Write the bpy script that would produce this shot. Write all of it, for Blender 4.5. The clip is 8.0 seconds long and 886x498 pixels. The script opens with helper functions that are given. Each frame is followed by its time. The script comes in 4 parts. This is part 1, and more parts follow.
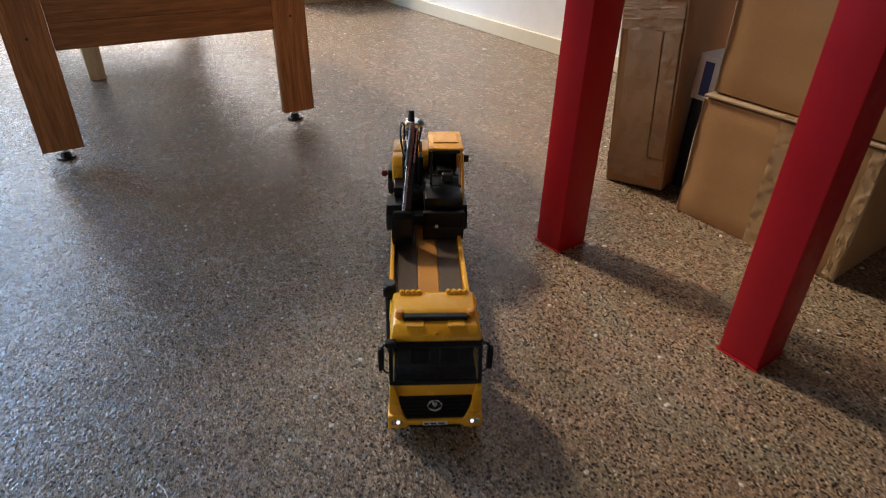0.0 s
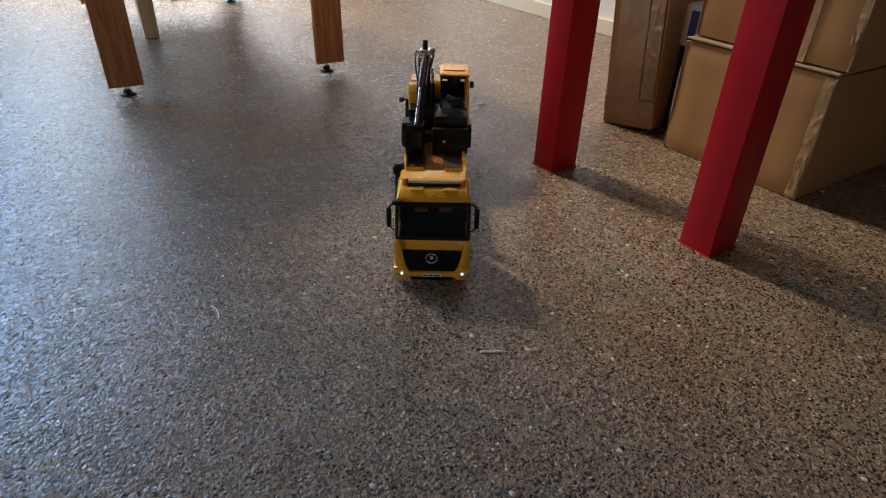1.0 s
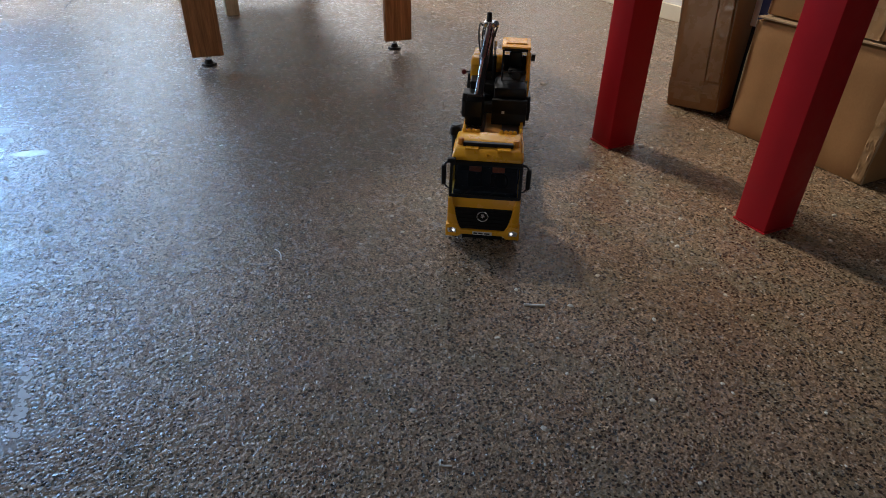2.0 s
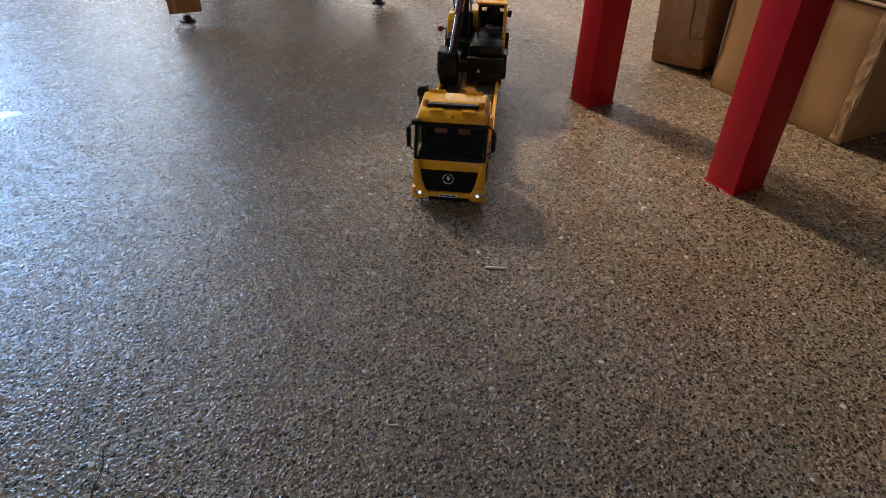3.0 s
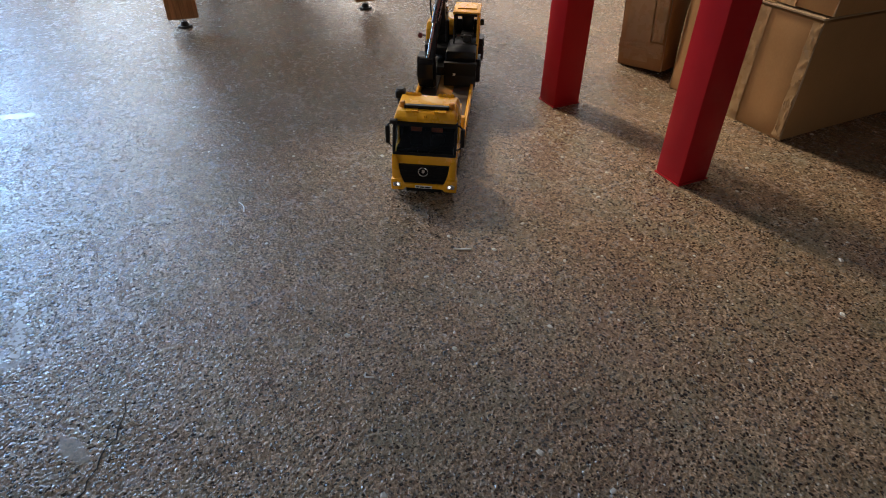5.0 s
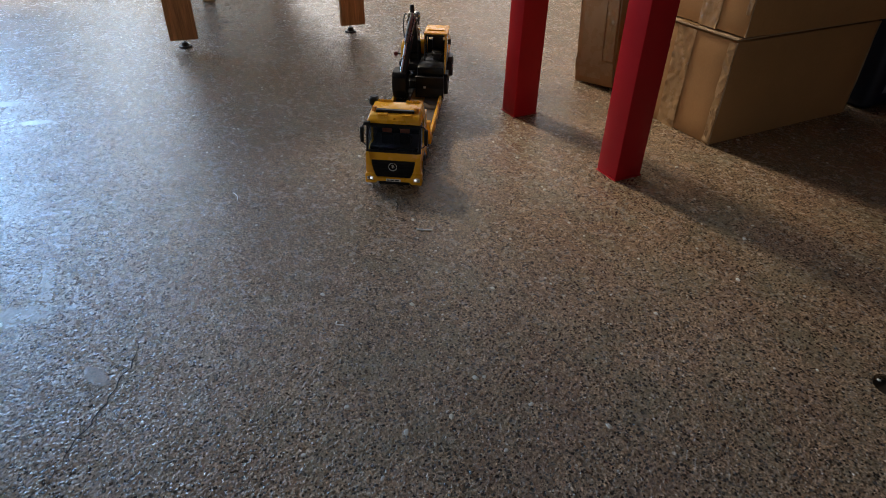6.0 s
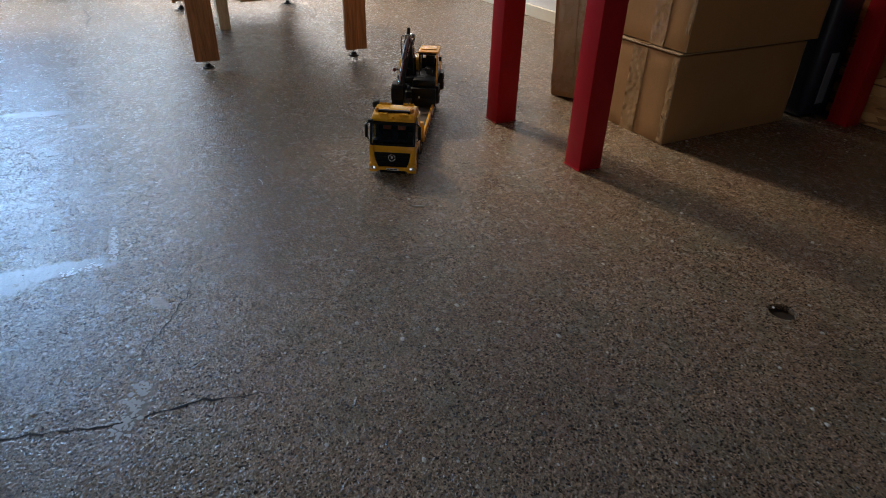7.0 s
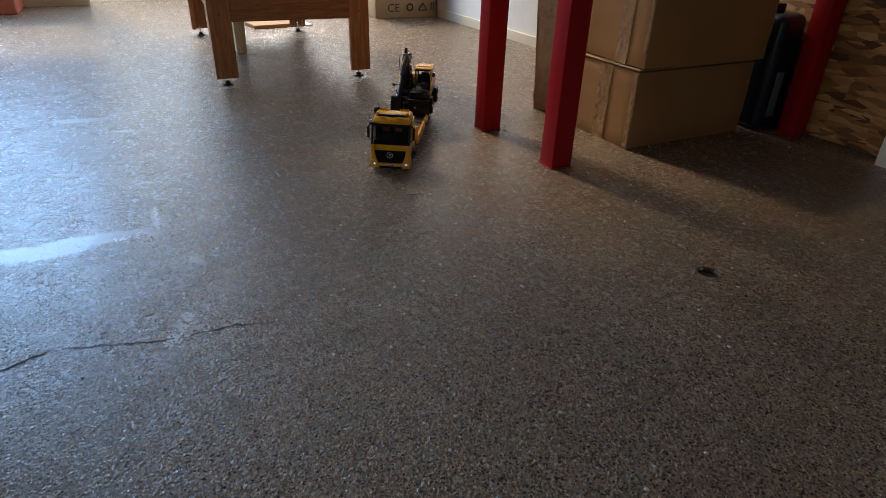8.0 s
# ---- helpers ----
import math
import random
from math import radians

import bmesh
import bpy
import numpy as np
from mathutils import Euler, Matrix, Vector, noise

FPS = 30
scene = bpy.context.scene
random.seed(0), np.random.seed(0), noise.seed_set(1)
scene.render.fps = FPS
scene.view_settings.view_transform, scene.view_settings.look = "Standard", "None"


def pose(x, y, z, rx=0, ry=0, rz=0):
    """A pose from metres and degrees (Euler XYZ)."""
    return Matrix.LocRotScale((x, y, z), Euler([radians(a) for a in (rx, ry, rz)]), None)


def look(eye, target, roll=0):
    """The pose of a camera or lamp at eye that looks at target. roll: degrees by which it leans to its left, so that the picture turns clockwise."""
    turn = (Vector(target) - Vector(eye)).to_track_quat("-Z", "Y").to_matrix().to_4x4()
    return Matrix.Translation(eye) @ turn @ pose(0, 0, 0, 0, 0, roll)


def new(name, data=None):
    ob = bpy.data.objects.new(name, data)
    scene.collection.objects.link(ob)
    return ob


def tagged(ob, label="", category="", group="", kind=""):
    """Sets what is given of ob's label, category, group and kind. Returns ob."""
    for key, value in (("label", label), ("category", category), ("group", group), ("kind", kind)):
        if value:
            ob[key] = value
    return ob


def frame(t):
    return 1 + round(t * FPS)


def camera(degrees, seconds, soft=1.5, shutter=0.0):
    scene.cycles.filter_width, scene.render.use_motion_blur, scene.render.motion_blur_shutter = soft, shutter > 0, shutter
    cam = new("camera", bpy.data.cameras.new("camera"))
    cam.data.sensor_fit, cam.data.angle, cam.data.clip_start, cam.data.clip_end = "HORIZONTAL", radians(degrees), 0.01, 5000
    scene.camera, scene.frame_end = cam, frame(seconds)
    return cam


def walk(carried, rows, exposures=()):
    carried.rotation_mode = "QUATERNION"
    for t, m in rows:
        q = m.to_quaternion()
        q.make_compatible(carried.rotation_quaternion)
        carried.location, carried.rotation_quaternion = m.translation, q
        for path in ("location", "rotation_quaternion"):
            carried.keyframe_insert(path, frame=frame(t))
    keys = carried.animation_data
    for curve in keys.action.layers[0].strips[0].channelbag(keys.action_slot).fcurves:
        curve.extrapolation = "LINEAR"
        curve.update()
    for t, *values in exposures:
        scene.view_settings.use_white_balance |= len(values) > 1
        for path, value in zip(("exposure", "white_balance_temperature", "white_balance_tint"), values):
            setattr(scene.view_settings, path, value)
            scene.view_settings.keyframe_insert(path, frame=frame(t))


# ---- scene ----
cam = camera(72.9, 8.0, soft=0.75, shutter=0.2)
PATH = [
    (0, (-0.005, -0.022, 0.637), (-1.382, 0.976, -0.415), 1.6),
    (0.5, (0.144, -0.071, 0.614), (-1.239, 0.912, -0.445), 1.7),
    (1, (0.23, -0.123, 0.578), (-1.193, 0.797, -0.484), 1.7),
    (1.5, (0.273, -0.159, 0.557), (-1.219, 0.646, -0.503), 1.5),
    (2, (0.294, -0.144, 0.547), (-1.214, 0.603, -0.534), 1.4),
    (3.3, (0.324, -0.08, 0.565), (-1.102, 0.621, -0.65), 1.2),
    (3.5, (0.325, -0.085, 0.57), (-1.1, 0.618, -0.644), 1.3),
    (4, (0.333, -0.097, 0.588), (-1.092, 0.608, -0.625), 1.3),
    (4.2, (0.342, -0.098, 0.592), (-1.083, 0.605, -0.622), 1.2),
    (5.5, (0.531, -0.113, 0.632), (-0.904, 0.626, -0.551), 1.4),
    (6, (0.636, -0.138, 0.65), (-0.825, 0.62, -0.486), 1.6),
    (6.5, (0.761, -0.206, 0.662), (-0.73, 0.573, -0.42), 1.7),
    (7, (0.897, -0.25, 0.673), (-0.613, 0.54, -0.374), 1.6),
    (7.5, (1.036, -0.291, 0.686), (-0.499, 0.516, -0.309), 1.8),
    (8, (1.162, -0.343, 0.686), (-0.396, 0.461, -0.277), 1.8),
]
EXPOSURES = [(0.0, 0.70, 6500, 14), (0.7, 0.65, 6400, 13), (1.5, 0.42, 6150, 12), (2.2, 0.38, 6150, 12), (3.3, 0.85, 6650, 14), (4.2, 0.85, 6650, 14),
             (5.5, 0.72, 6600, 13), (6.5, 0.38, 6420, 12), (8.0, 0.24, 6440, 12)]
walk(cam, [(t, look(eye, target, roll)) for t, eye, target, roll in PATH], EXPOSURES)

# ---------------------------------------------------------------- light
world = bpy.data.worlds.new("overcast_sky")
scene.world = world
world.use_nodes = True
wn = world.node_tree.nodes
sky = wn.new("ShaderNodeTexSky")
sky.sky_type, sky.sun_disc = "NISHITA", False
sky.sun_elevation, sky.sun_rotation = radians(43), radians(-102)
sky.dust_density = 3.0
wn["Background"].inputs["Strength"].default_value = 0.065
world.node_tree.links.new(sky.outputs[0], wn["Background"].inputs["Color"])

sun = new("sun", bpy.data.lights.new("sun", "SUN"))
sun.data.energy, sun.data.angle, sun.data.color = 1.95, radians(6.5), (1.0, 0.87, 0.66)
sun.matrix_world = look((-9.8, -2.05, 9.3), (0, 0, 0))


def opening_light(name, centre, way, width, height, watts, colour):
    """An area lamp in one opening: daylight, or the added east fill."""
    ob = new(name, bpy.data.lights.new(name, "AREA"))
    ob.data.shape, ob.data.size, ob.data.size_y = "RECTANGLE", width, height
    ob.data.energy, ob.data.color = watts, colour
    ob.matrix_world = look(centre, Vector(centre) + Vector(way))
    return ob


DOOR_Y0, DOOR_Y1, DOOR_TOP, WINDOW_TOP = -0.57, 1.80, 4.8, 2.2
opening_light("door_daylight", (-4.86, -0.08, 1.50), (1, 0, -0.1), 0.9, 1.1, 27, (0.58, 0.79, 1.0))
opening_light("door_daylight", (-4.86, 1.05, 1.60), (1, 0, -0.1), 0.8, 1.2, 50, (1.0, 0.95, 0.88))
opening_light("window_daylight", (-4.86, -2.0, 1.75), (1, 0, 0), 2.3, 0.8, 128, (0.30, 0.59, 1.0))
opening_light("side_window_daylight", (-1.3, -3.7, 0.80), (0, 1, 0), 2.3, 1.0, 19, (1.0, 0.92, 0.80))
# Added fill lamp: lifts east-facing sides, no source is known there.
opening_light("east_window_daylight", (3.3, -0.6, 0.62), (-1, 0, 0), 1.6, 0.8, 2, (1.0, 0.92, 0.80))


# ---------------------------------------------------------------- materials
def material(name, rough=0.6, metal=0.0, base=(0.5, 0.5, 0.5)):
    m = bpy.data.materials.new(name)
    m.use_nodes = True
    p = m.node_tree.nodes["Principled BSDF"]
    p.inputs["Roughness"].default_value = rough
    p.inputs["Metallic"].default_value = metal
    p.inputs["Base Color"].default_value = (*base, 1)
    return m, m.node_tree.nodes, m.node_tree.links, p


class Nodes:
    """Short hand for node trees."""

    def __init__(self, m):
        self.n, self.l = m.node_tree.nodes, m.node_tree.links
        self.coord = self.n.new("ShaderNodeTexCoord").outputs["Object"]

    def link(self, a, b):
        self.l.new(a, b)

    def mapped(self, scale=(1, 1, 1), rot=(0, 0, 0), loc=(0, 0, 0), vec=None):
        k = self.n.new("ShaderNodeMapping")
        k.inputs["Scale"].default_value, k.inputs["Rotation"].default_value = scale, rot
        k.inputs["Location"].default_value = loc
        self.link(vec or self.coord, k.inputs["Vector"])
        return k.outputs[0]

    def noise(self, scale, detail=4, rough=0.55, vec=None, distort=0.0):
        k = self.n.new("ShaderNodeTexNoise")
        k.inputs["Scale"].default_value, k.inputs["Detail"].default_value = scale, detail
        k.inputs["Roughness"].default_value, k.inputs["Distortion"].default_value = rough, distort
        self.link(vec or self.coord, k.inputs["Vector"])
        return k.outputs["Fac"]

    def voronoi(self, scale, vec=None, feature="F1", out="Distance", rand=1.0):
        k = self.n.new("ShaderNodeTexVoronoi")
        k.feature = feature
        k.inputs["Scale"].default_value, k.inputs["Randomness"].default_value = scale, rand
        self.link(vec or self.coord, k.inputs["Vector"])
        return k.outputs[out]

    def ramp(self, fac, stops, mode="LINEAR"):
        k = self.n.new("ShaderNodeValToRGB")
        k.color_ramp.interpolation = mode
        e = k.color_ramp.elements
        while len(e) < len(stops):
            e.new(0.5)
        for el, (at, c) in zip(e, stops):
            el.position = at
            el.color = (c, c, c, 1) if isinstance(c, (int, float)) else (*c, 1)
        self.link(fac, k.inputs["Fac"])
        return k.outputs["Color"]

    def mix(self, fac, a, b, mode="MIX"):
        k = self.n.new("ShaderNodeMix")
        k.data_type, k.blend_type = "RGBA", mode
        for i, src in ((0, fac), (6, a), (7, b)):
            sock = k.inputs[i]
            if isinstance(src, (int, float)):
                sock.default_value = src if i == 0 else (src, src, src, 1)
            elif isinstance(src, tuple):
                sock.default_value = (*src, 1)
            else:
                self.link(src, sock)
        return k.outputs[2]

    def math(self, op, a, b=0.0, c=0.0):
        k = self.n.new("ShaderNodeMath")
        k.operation = op
        for src, sock in zip((a, b, c), k.inputs):
            if isinstance(src, (int, float)):
                sock.default_value = src
            else:
                self.link(src, sock)
        return k.outputs[0]

    def xyz(self, vec=None):
        k = self.n.new("ShaderNodeSeparateXYZ")
        self.link(vec or self.coord, k.inputs[0])
        return k.outputs

    def bump(self, height, strength, dist, under=None):
        k = self.n.new("ShaderNodeBump")
        k.inputs["Strength"].default_value, k.inputs["Distance"].default_value = strength, dist
        self.link(height, k.inputs["Height"])
        if under is not None:
            self.link(under, k.inputs["Normal"])
        return k.outputs[0]


def concrete_floor():
    m, n, l, p = material("ground_aggregate_concrete", 0.45)
    k = Nodes(m)
    big = k.noise(1.1, 4, 0.6)
    mid = k.noise(7, 4, 0.6)
    fine = k.noise(420, 3, 0.6)
    c = k.ramp(big, [(0.3, (0.228, 0.150, 0.088)), (0.5, (0.266, 0.178, 0.108)), (0.7, (0.300, 0.207, 0.134))])
    c = k.mix(0.5, c, k.ramp(mid, [(0.3, (0.192, 0.129, 0.078)), (0.7, (0.311, 0.222, 0.147))]))
    c = k.mix(0.55, c, k.ramp(fine, [(0.34, 0.2), (0.66, 0.8)]), "OVERLAY")
    c = k.mix(0.4, c, k.ramp(k.noise(46, 5, 0.72), [(0.32, 0.28), (0.68, 0.72)]), "OVERLAY")
    # sand grains, two sizes
    grain = k.voronoi(340, out="Color")
    c = k.mix(0.7, c, k.ramp(k.xyz(grain)[0], [(0.0, 0.06), (0.4, 0.44), (0.8, 0.66), (1.0, 1.0)]), "OVERLAY")
    grain2 = k.voronoi(610, vec=k.mapped(loc=(4.4, 2.2, 0)), out="Color")
    c = k.mix(0.5, c, k.ramp(k.xyz(grain2)[0], [(0.0, 0.15), (0.5, 0.5), (1.0, 0.85)]), "OVERLAY")
    # reddish and grey-green drifts between the grains
    drift = k.noise(9, 4, 0.65, vec=k.mapped(loc=(3, 8, 0)))
    c = k.mix(k.ramp(drift, [(0.5, 0.0), (0.64, 0.32)]), c, (0.255, 0.150, 0.108))
    c = k.mix(k.ramp(drift, [(0.36, 0.5), (0.5, 0.0)]), c, (0.195, 0.172, 0.112))
    # dark pits and pebbles, two sizes
    wob = k.n.new("ShaderNodeVectorMath")
    wob.operation = "ADD"
    nz = k.n.new("ShaderNodeTexNoise")
    nz.inputs["Scale"].default_value = 190
    k.link(k.coord, nz.inputs["Vector"])
    sc = k.n.new("ShaderNodeVectorMath")
    sc.operation = "SCALE"
    sc.inputs["Scale"].default_value = 0.0045
    k.link(nz.outputs["Color"], sc.inputs[0])
    k.link(k.coord, wob.inputs[0])
    k.link(sc.outputs[0], wob.inputs[1])
    pits = None
    for scale, thr, rad, shift in ((330, 0.82, 0.44, (1.3, 0.4, 0)), (215, 0.76, 0.42, (0, 0, 0)), (150, 0.82, 0.38, (2.7, 5.1, 0)), (80, 0.965, 0.22, (7.7, 1.1, 0))):
        vec = k.mapped(loc=shift, vec=wob.outputs[0])
        pick = k.ramp(k.xyz(k.voronoi(scale, vec=vec, out="Color"))[0], [(thr, 0.0), (thr + 0.02, 1.0)])
        one = k.math("MULTIPLY", pick, k.ramp(k.voronoi(scale, vec=vec), [(rad - 0.03, 1.0), (rad + 0.03, 0.0)]))
        pits = one if pits is None else k.math("MAXIMUM", pits, one)
    c = k.mix(k.math("MULTIPLY", pits, 0.95), c, (0.010, 0.008, 0.007))
    # pale pebbles
    for scale, thr, rad, shift in ((190, 0.91, 0.28, (3.3, 1.7, 0)), (64, 0.96, 0.18, (6.1, 9.2, 0))):
        vec = k.mapped(loc=shift, vec=wob.outputs[0])
        pick = k.ramp(k.xyz(k.voronoi(scale, vec=vec, out="Color"))[1], [(thr, 0.0), (thr + 0.02, 1.0)])
        pale = k.math("MULTIPLY", pick, k.ramp(k.voronoi(scale, vec=vec), [(rad - 0.05, 1.0), (rad + 0.05, 0.0)]))
        c = k.mix(k.math("MULTIPLY", pale, 0.85), c, (0.56, 0.50, 0.40))
    # worn smoother coat along the south side
    xyz = k.xyz()
    edge = k.math("ADD", xyz[1], k.math("MULTIPLY", k.math("SUBTRACT", k.noise(2.2, 5, 0.65), 0.5), 0.55))
    coat = k.ramp(k.math("ADD", k.math("MULTIPLY", edge, -1.0), 0.0), [(0.36, 0.0), (0.52, 1.0)])
    coat = k.math("MULTIPLY", coat, k.ramp(k.noise(13, 5, 0.7), [(0.38, 0.25), (0.6, 1.0)]))
    c = k.mix(k.math("MULTIPLY", coat, 0.42), c, (0.30, 0.275, 0.235))
    # smooth pale skims of cement and worn paint
    ragged = k.math("MULTIPLY", k.math("SUBTRACT", k.noise(34, 5, 0.7), 0.5), 1.5)
    smear = None
    for x, y, turn, half, wide in ((-0.318, -0.50, 86, 0.165, 0.034), (-0.30, -0.63, 80, 0.14, 0.045), (0.148, -0.358, -31, 0.062, 0.016), (-0.38, -0.37, 2, 0.075, 0.009),
                                   (-1.176, -0.42, 75, 0.05, 0.018), (-1.36, -0.56, 80, 0.12, 0.03), (-0.12, -0.30, 30, 0.03, 0.012)):
        q = k.n.new("ShaderNodeMapping")
        q.vector_type = "TEXTURE"
        q.inputs["Location"].default_value, q.inputs["Rotation"].default_value = (x, y, 0), (0, 0, radians(turn))
        q.inputs["Scale"].default_value = (half, wide, 1)
        k.link(k.coord, q.inputs["Vector"])
        size = k.n.new("ShaderNodeVectorMath")
        size.operation = "LENGTH"
        k.link(q.outputs[0], size.inputs[0])
        one = k.ramp(k.math("MULTIPLY", k.math("ADD", size.outputs["Value"], ragged), 0.5), [(0.38, 1.0), (0.52, 0.0)])
        smear = one if smear is None else k.math("MAXIMUM", smear, one)
    c = k.mix(k.math("MULTIPLY", smear, 0.7), c, (0.40, 0.375, 0.34))
    # rusty and greenish stains
    c = k.mix(k.ramp(k.noise(2.7, 3, vec=k.mapped(loc=(5, 2, 0))), [(0.58, 0.0), (0.75, 0.22)]), c, (0.10, 0.10, 0.045))
    c = k.mix(k.ramp(k.noise(3.6, 3, vec=k.mapped(loc=(9, 4, 0))), [(0.6, 0.0), (0.78, 0.3)]), c, (0.13, 0.075, 0.045))
    k.link(c, p.inputs["Base Color"])
    smooth = k.math("MAXIMUM", k.math("MULTIPLY", coat, 0.5), smear)
    r = k.ramp(k.noise(16, 4, 0.65), [(0.3, 0.20), (0.7, 0.30)])
    r = k.mix(0.45, r, k.ramp(k.noise(60, 4, 0.7), [(0.34, 0.16), (0.66, 0.36)]))
    r = k.mix(smooth, r, 0.26)
    k.link(r, p.inputs["Roughness"])
    p.inputs["Specular IOR Level"].default_value = 0.7
    h = k.math("SUBTRACT", k.math("MULTIPLY", k.voronoi(290, feature="SMOOTH_F1"), -0.8), k.math("MULTIPLY", pits, 1.8))
    h = k.math("ADD", h, k.math("MULTIPLY", k.noise(130, 4, 0.6), 0.9))
    h = k.math("ADD", h, k.math("MULTIPLY", k.ramp(k.noise(140, 2, 0.5), [(0.5, 0.0), (0.62, 1.0)]), 1.1))
    h = k.math("ADD", h, k.math("MULTIPLY", k.voronoi(225, vec=wob.outputs[0], feature="SMOOTH_F1"), -0.9))
    flat = k.math("SUBTRACT", 1.0, k.math("MAXIMUM", k.math("MULTIPLY", coat, 0.5), k.math("MULTIPLY", smear, 0.85)))
    b = k.bump(k.math("MULTIPLY", h, flat), 1.0, 0.00095)
    b = k.bump(k.noise(5, 3), 0.3, 0.01, b)
    k.link(b, p.inputs["Normal"])
    return m


def plaster(name, base, rough=0.85):
    m, n, l, p = material(name, rough)
    k = Nodes(m)
    v = k.noise(1.6, 5, 0.6)
    lo = tuple(x * 0.88 for x in base)
    c = k.mix(0.5, k.ramp(v, [(0.3, lo), (0.7, base)]), k.ramp(k.noise(14, 5, 0.7), [(0.3, lo), (0.6, base)]))
    k.link(c, p.inputs["Base Color"])
    k.link(k.bump(k.noise(90, 4, 0.6), 0.25, 0.003), p.inputs["Normal"])
    return m


def wood(name, dark, light, axis="z", rough=0.42, scale=1.0, strips=0.0):
    """Grain runs along the axis; strips: the width of the lamellas."""
    m, n, l, p = material(name, rough)
    k = Nodes(m)
    s = {"x": (0.06, 1, 1), "y": (1, 0.06, 1), "z": (1, 1, 0.06)}[axis]
    vec = k.mapped(tuple(x * scale for x in s))
    g = k.noise(95, 5, 0.65, vec=vec, distort=0.6)
    f = k.noise(420, 3, 0.6, vec=vec)
    mean = tuple((a + b) / 2 for a, b in zip(dark, light))
    c = k.ramp(g, [(0.32, dark), (0.5, mean), (0.66, light)])
    c = k.mix(0.4, c, k.ramp(f, [(0.3, 0.3), (0.7, 0.68)]), "OVERLAY")
    c = k.mix(0.45, c, k.ramp(k.noise(6, 3, vec=vec), [(0.3, 0.34), (0.7, 0.64)]), "OVERLAY")
    if strips:
        cell = k.voronoi(1 / strips, vec=k.mapped({"x": (0.05, 1, 1), "y": (1, 0.05, 1), "z": (1, 1, 0.05)}[axis]), out="Color")
        c = k.mix(0.45, c, k.ramp(k.xyz(cell)[0], [(0.0, 0.32), (1.0, 0.66)]), "OVERLAY")
    k.link(c, p.inputs["Base Color"])
    k.link(k.ramp(f, [(0.3, rough + 0.1), (0.7, rough - 0.05)]), p.inputs["Roughness"])
    k.link(k.bump(g, 0.15, 0.001), p.inputs["Normal"])
    return m


def cardboard(name="kraft_cardboard", base=(0.43, 0.232, 0.092)):
    m, n, l, p = material(name, 0.78)
    k = Nodes(m)
    lo = tuple(x * 0.78 for x in base)
    c = k.ramp(k.noise(4, 5, 0.6), [(0.3, lo), (0.7, base)])
    c = k.mix(0.15, c, k.ramp(k.noise(260, 4, 0.6, vec=k.mapped((1, 1, 0.6))), [(0.3, 0.35), (0.7, 0.65)]), "OVERLAY")
    scuff = k.ramp(k.noise(22, 6, 0.75), [(0.62, 0.0), (0.75, 0.35)])
    c = k.mix(scuff, c, tuple(min(1, x * 1.35) for x in base))
    c = k.mix(k.ramp(k.noise(2.3, 4, vec=k.mapped(loc=(4, 7, 1))), [(0.58, 0.0), (0.72, 0.3)]), c, tuple(x * 0.6 for x in base))
    k.link(c, p.inputs["Base Color"])
    # faint flutes
    wv = n.new("ShaderNodeTexWave")
    wv.bands_direction = "Z"
    wv.inputs["Scale"].default_value, wv.inputs["Distortion"].default_value = 45, 0.3
    k.link(k.coord, wv.inputs["Vector"])
    b = k.bump(wv.outputs["Fac"], 0.05, 0.0006)
    k.link(k.bump(k.noise(9, 4), 0.35, 0.006, b), p.inputs["Normal"])
    return m


def osb():
    m, n, l, p = material("osb_board", 0.62)
    k = Nodes(m)
    c = None
    for i, (rot, loc) in enumerate(((0.5, 0), (-0.7, 3.1), (1.35, 7.7), (-1.2, 11.3))):
        warp = k.mapped((14, 14, 48), (0, rot, 0), (loc, loc * 0.7, loc * 0.3))
        cell = k.voronoi(1.0, vec=warp, out="Color")
        v = k.xyz(cell)
        lay = k.ramp(v[0], [(0.0, (0.10, 0.038, 0.012)), (0.3, (0.28, 0.125, 0.04)), (0.75, (0.44, 0.22, 0.075)), (1.0, (0.66, 0.42, 0.19))])
        lay = k.mix(0.5, lay, k.ramp(k.noise(60, 3, vec=k.mapped((0.2, 1, 1), (0, rot, 0))), [(0.3, 0.3), (0.7, 0.7)]), "OVERLAY")
        if c is None:
            c = lay
        else:
            c = k.mix(k.ramp(v[1], [(0.48, 0.0), (0.52, 1.0)]), c, lay)
        last = v[2]
    k.link(c, p.inputs["Base Color"])
    k.link(k.bump(last, 0.4, 0.002), p.inputs["Normal"])
    return m


def paint(name, base, rough=0.35, wear=0.1, orange=0.08):
    m, n, l, p = material(name, rough)
    k = Nodes(m)
    lo = tuple(x * (1 - wear) for x in base)
    hi = tuple(min(1.0, x * (1 + wear * 0.6)) for x in base)
    c = k.ramp(k.noise(9, 5, 0.65), [(0.3, lo), (0.7, hi)])
    c = k.mix(k.ramp(k.noise(140, 4, 0.7), [(0.6, 0.0), (0.78, wear)]), c, tuple(x * 0.6 for x in base))
    k.link(c, p.inputs["Base Color"])
    k.link(k.ramp(k.noise(35, 4), [(0.3, rough - 0.06), (0.7, rough + 0.1)]), p.inputs["Roughness"])
    k.link(k.bump(k.noise(160, 3), orange, 0.0012), p.inputs["Normal"])
    return m


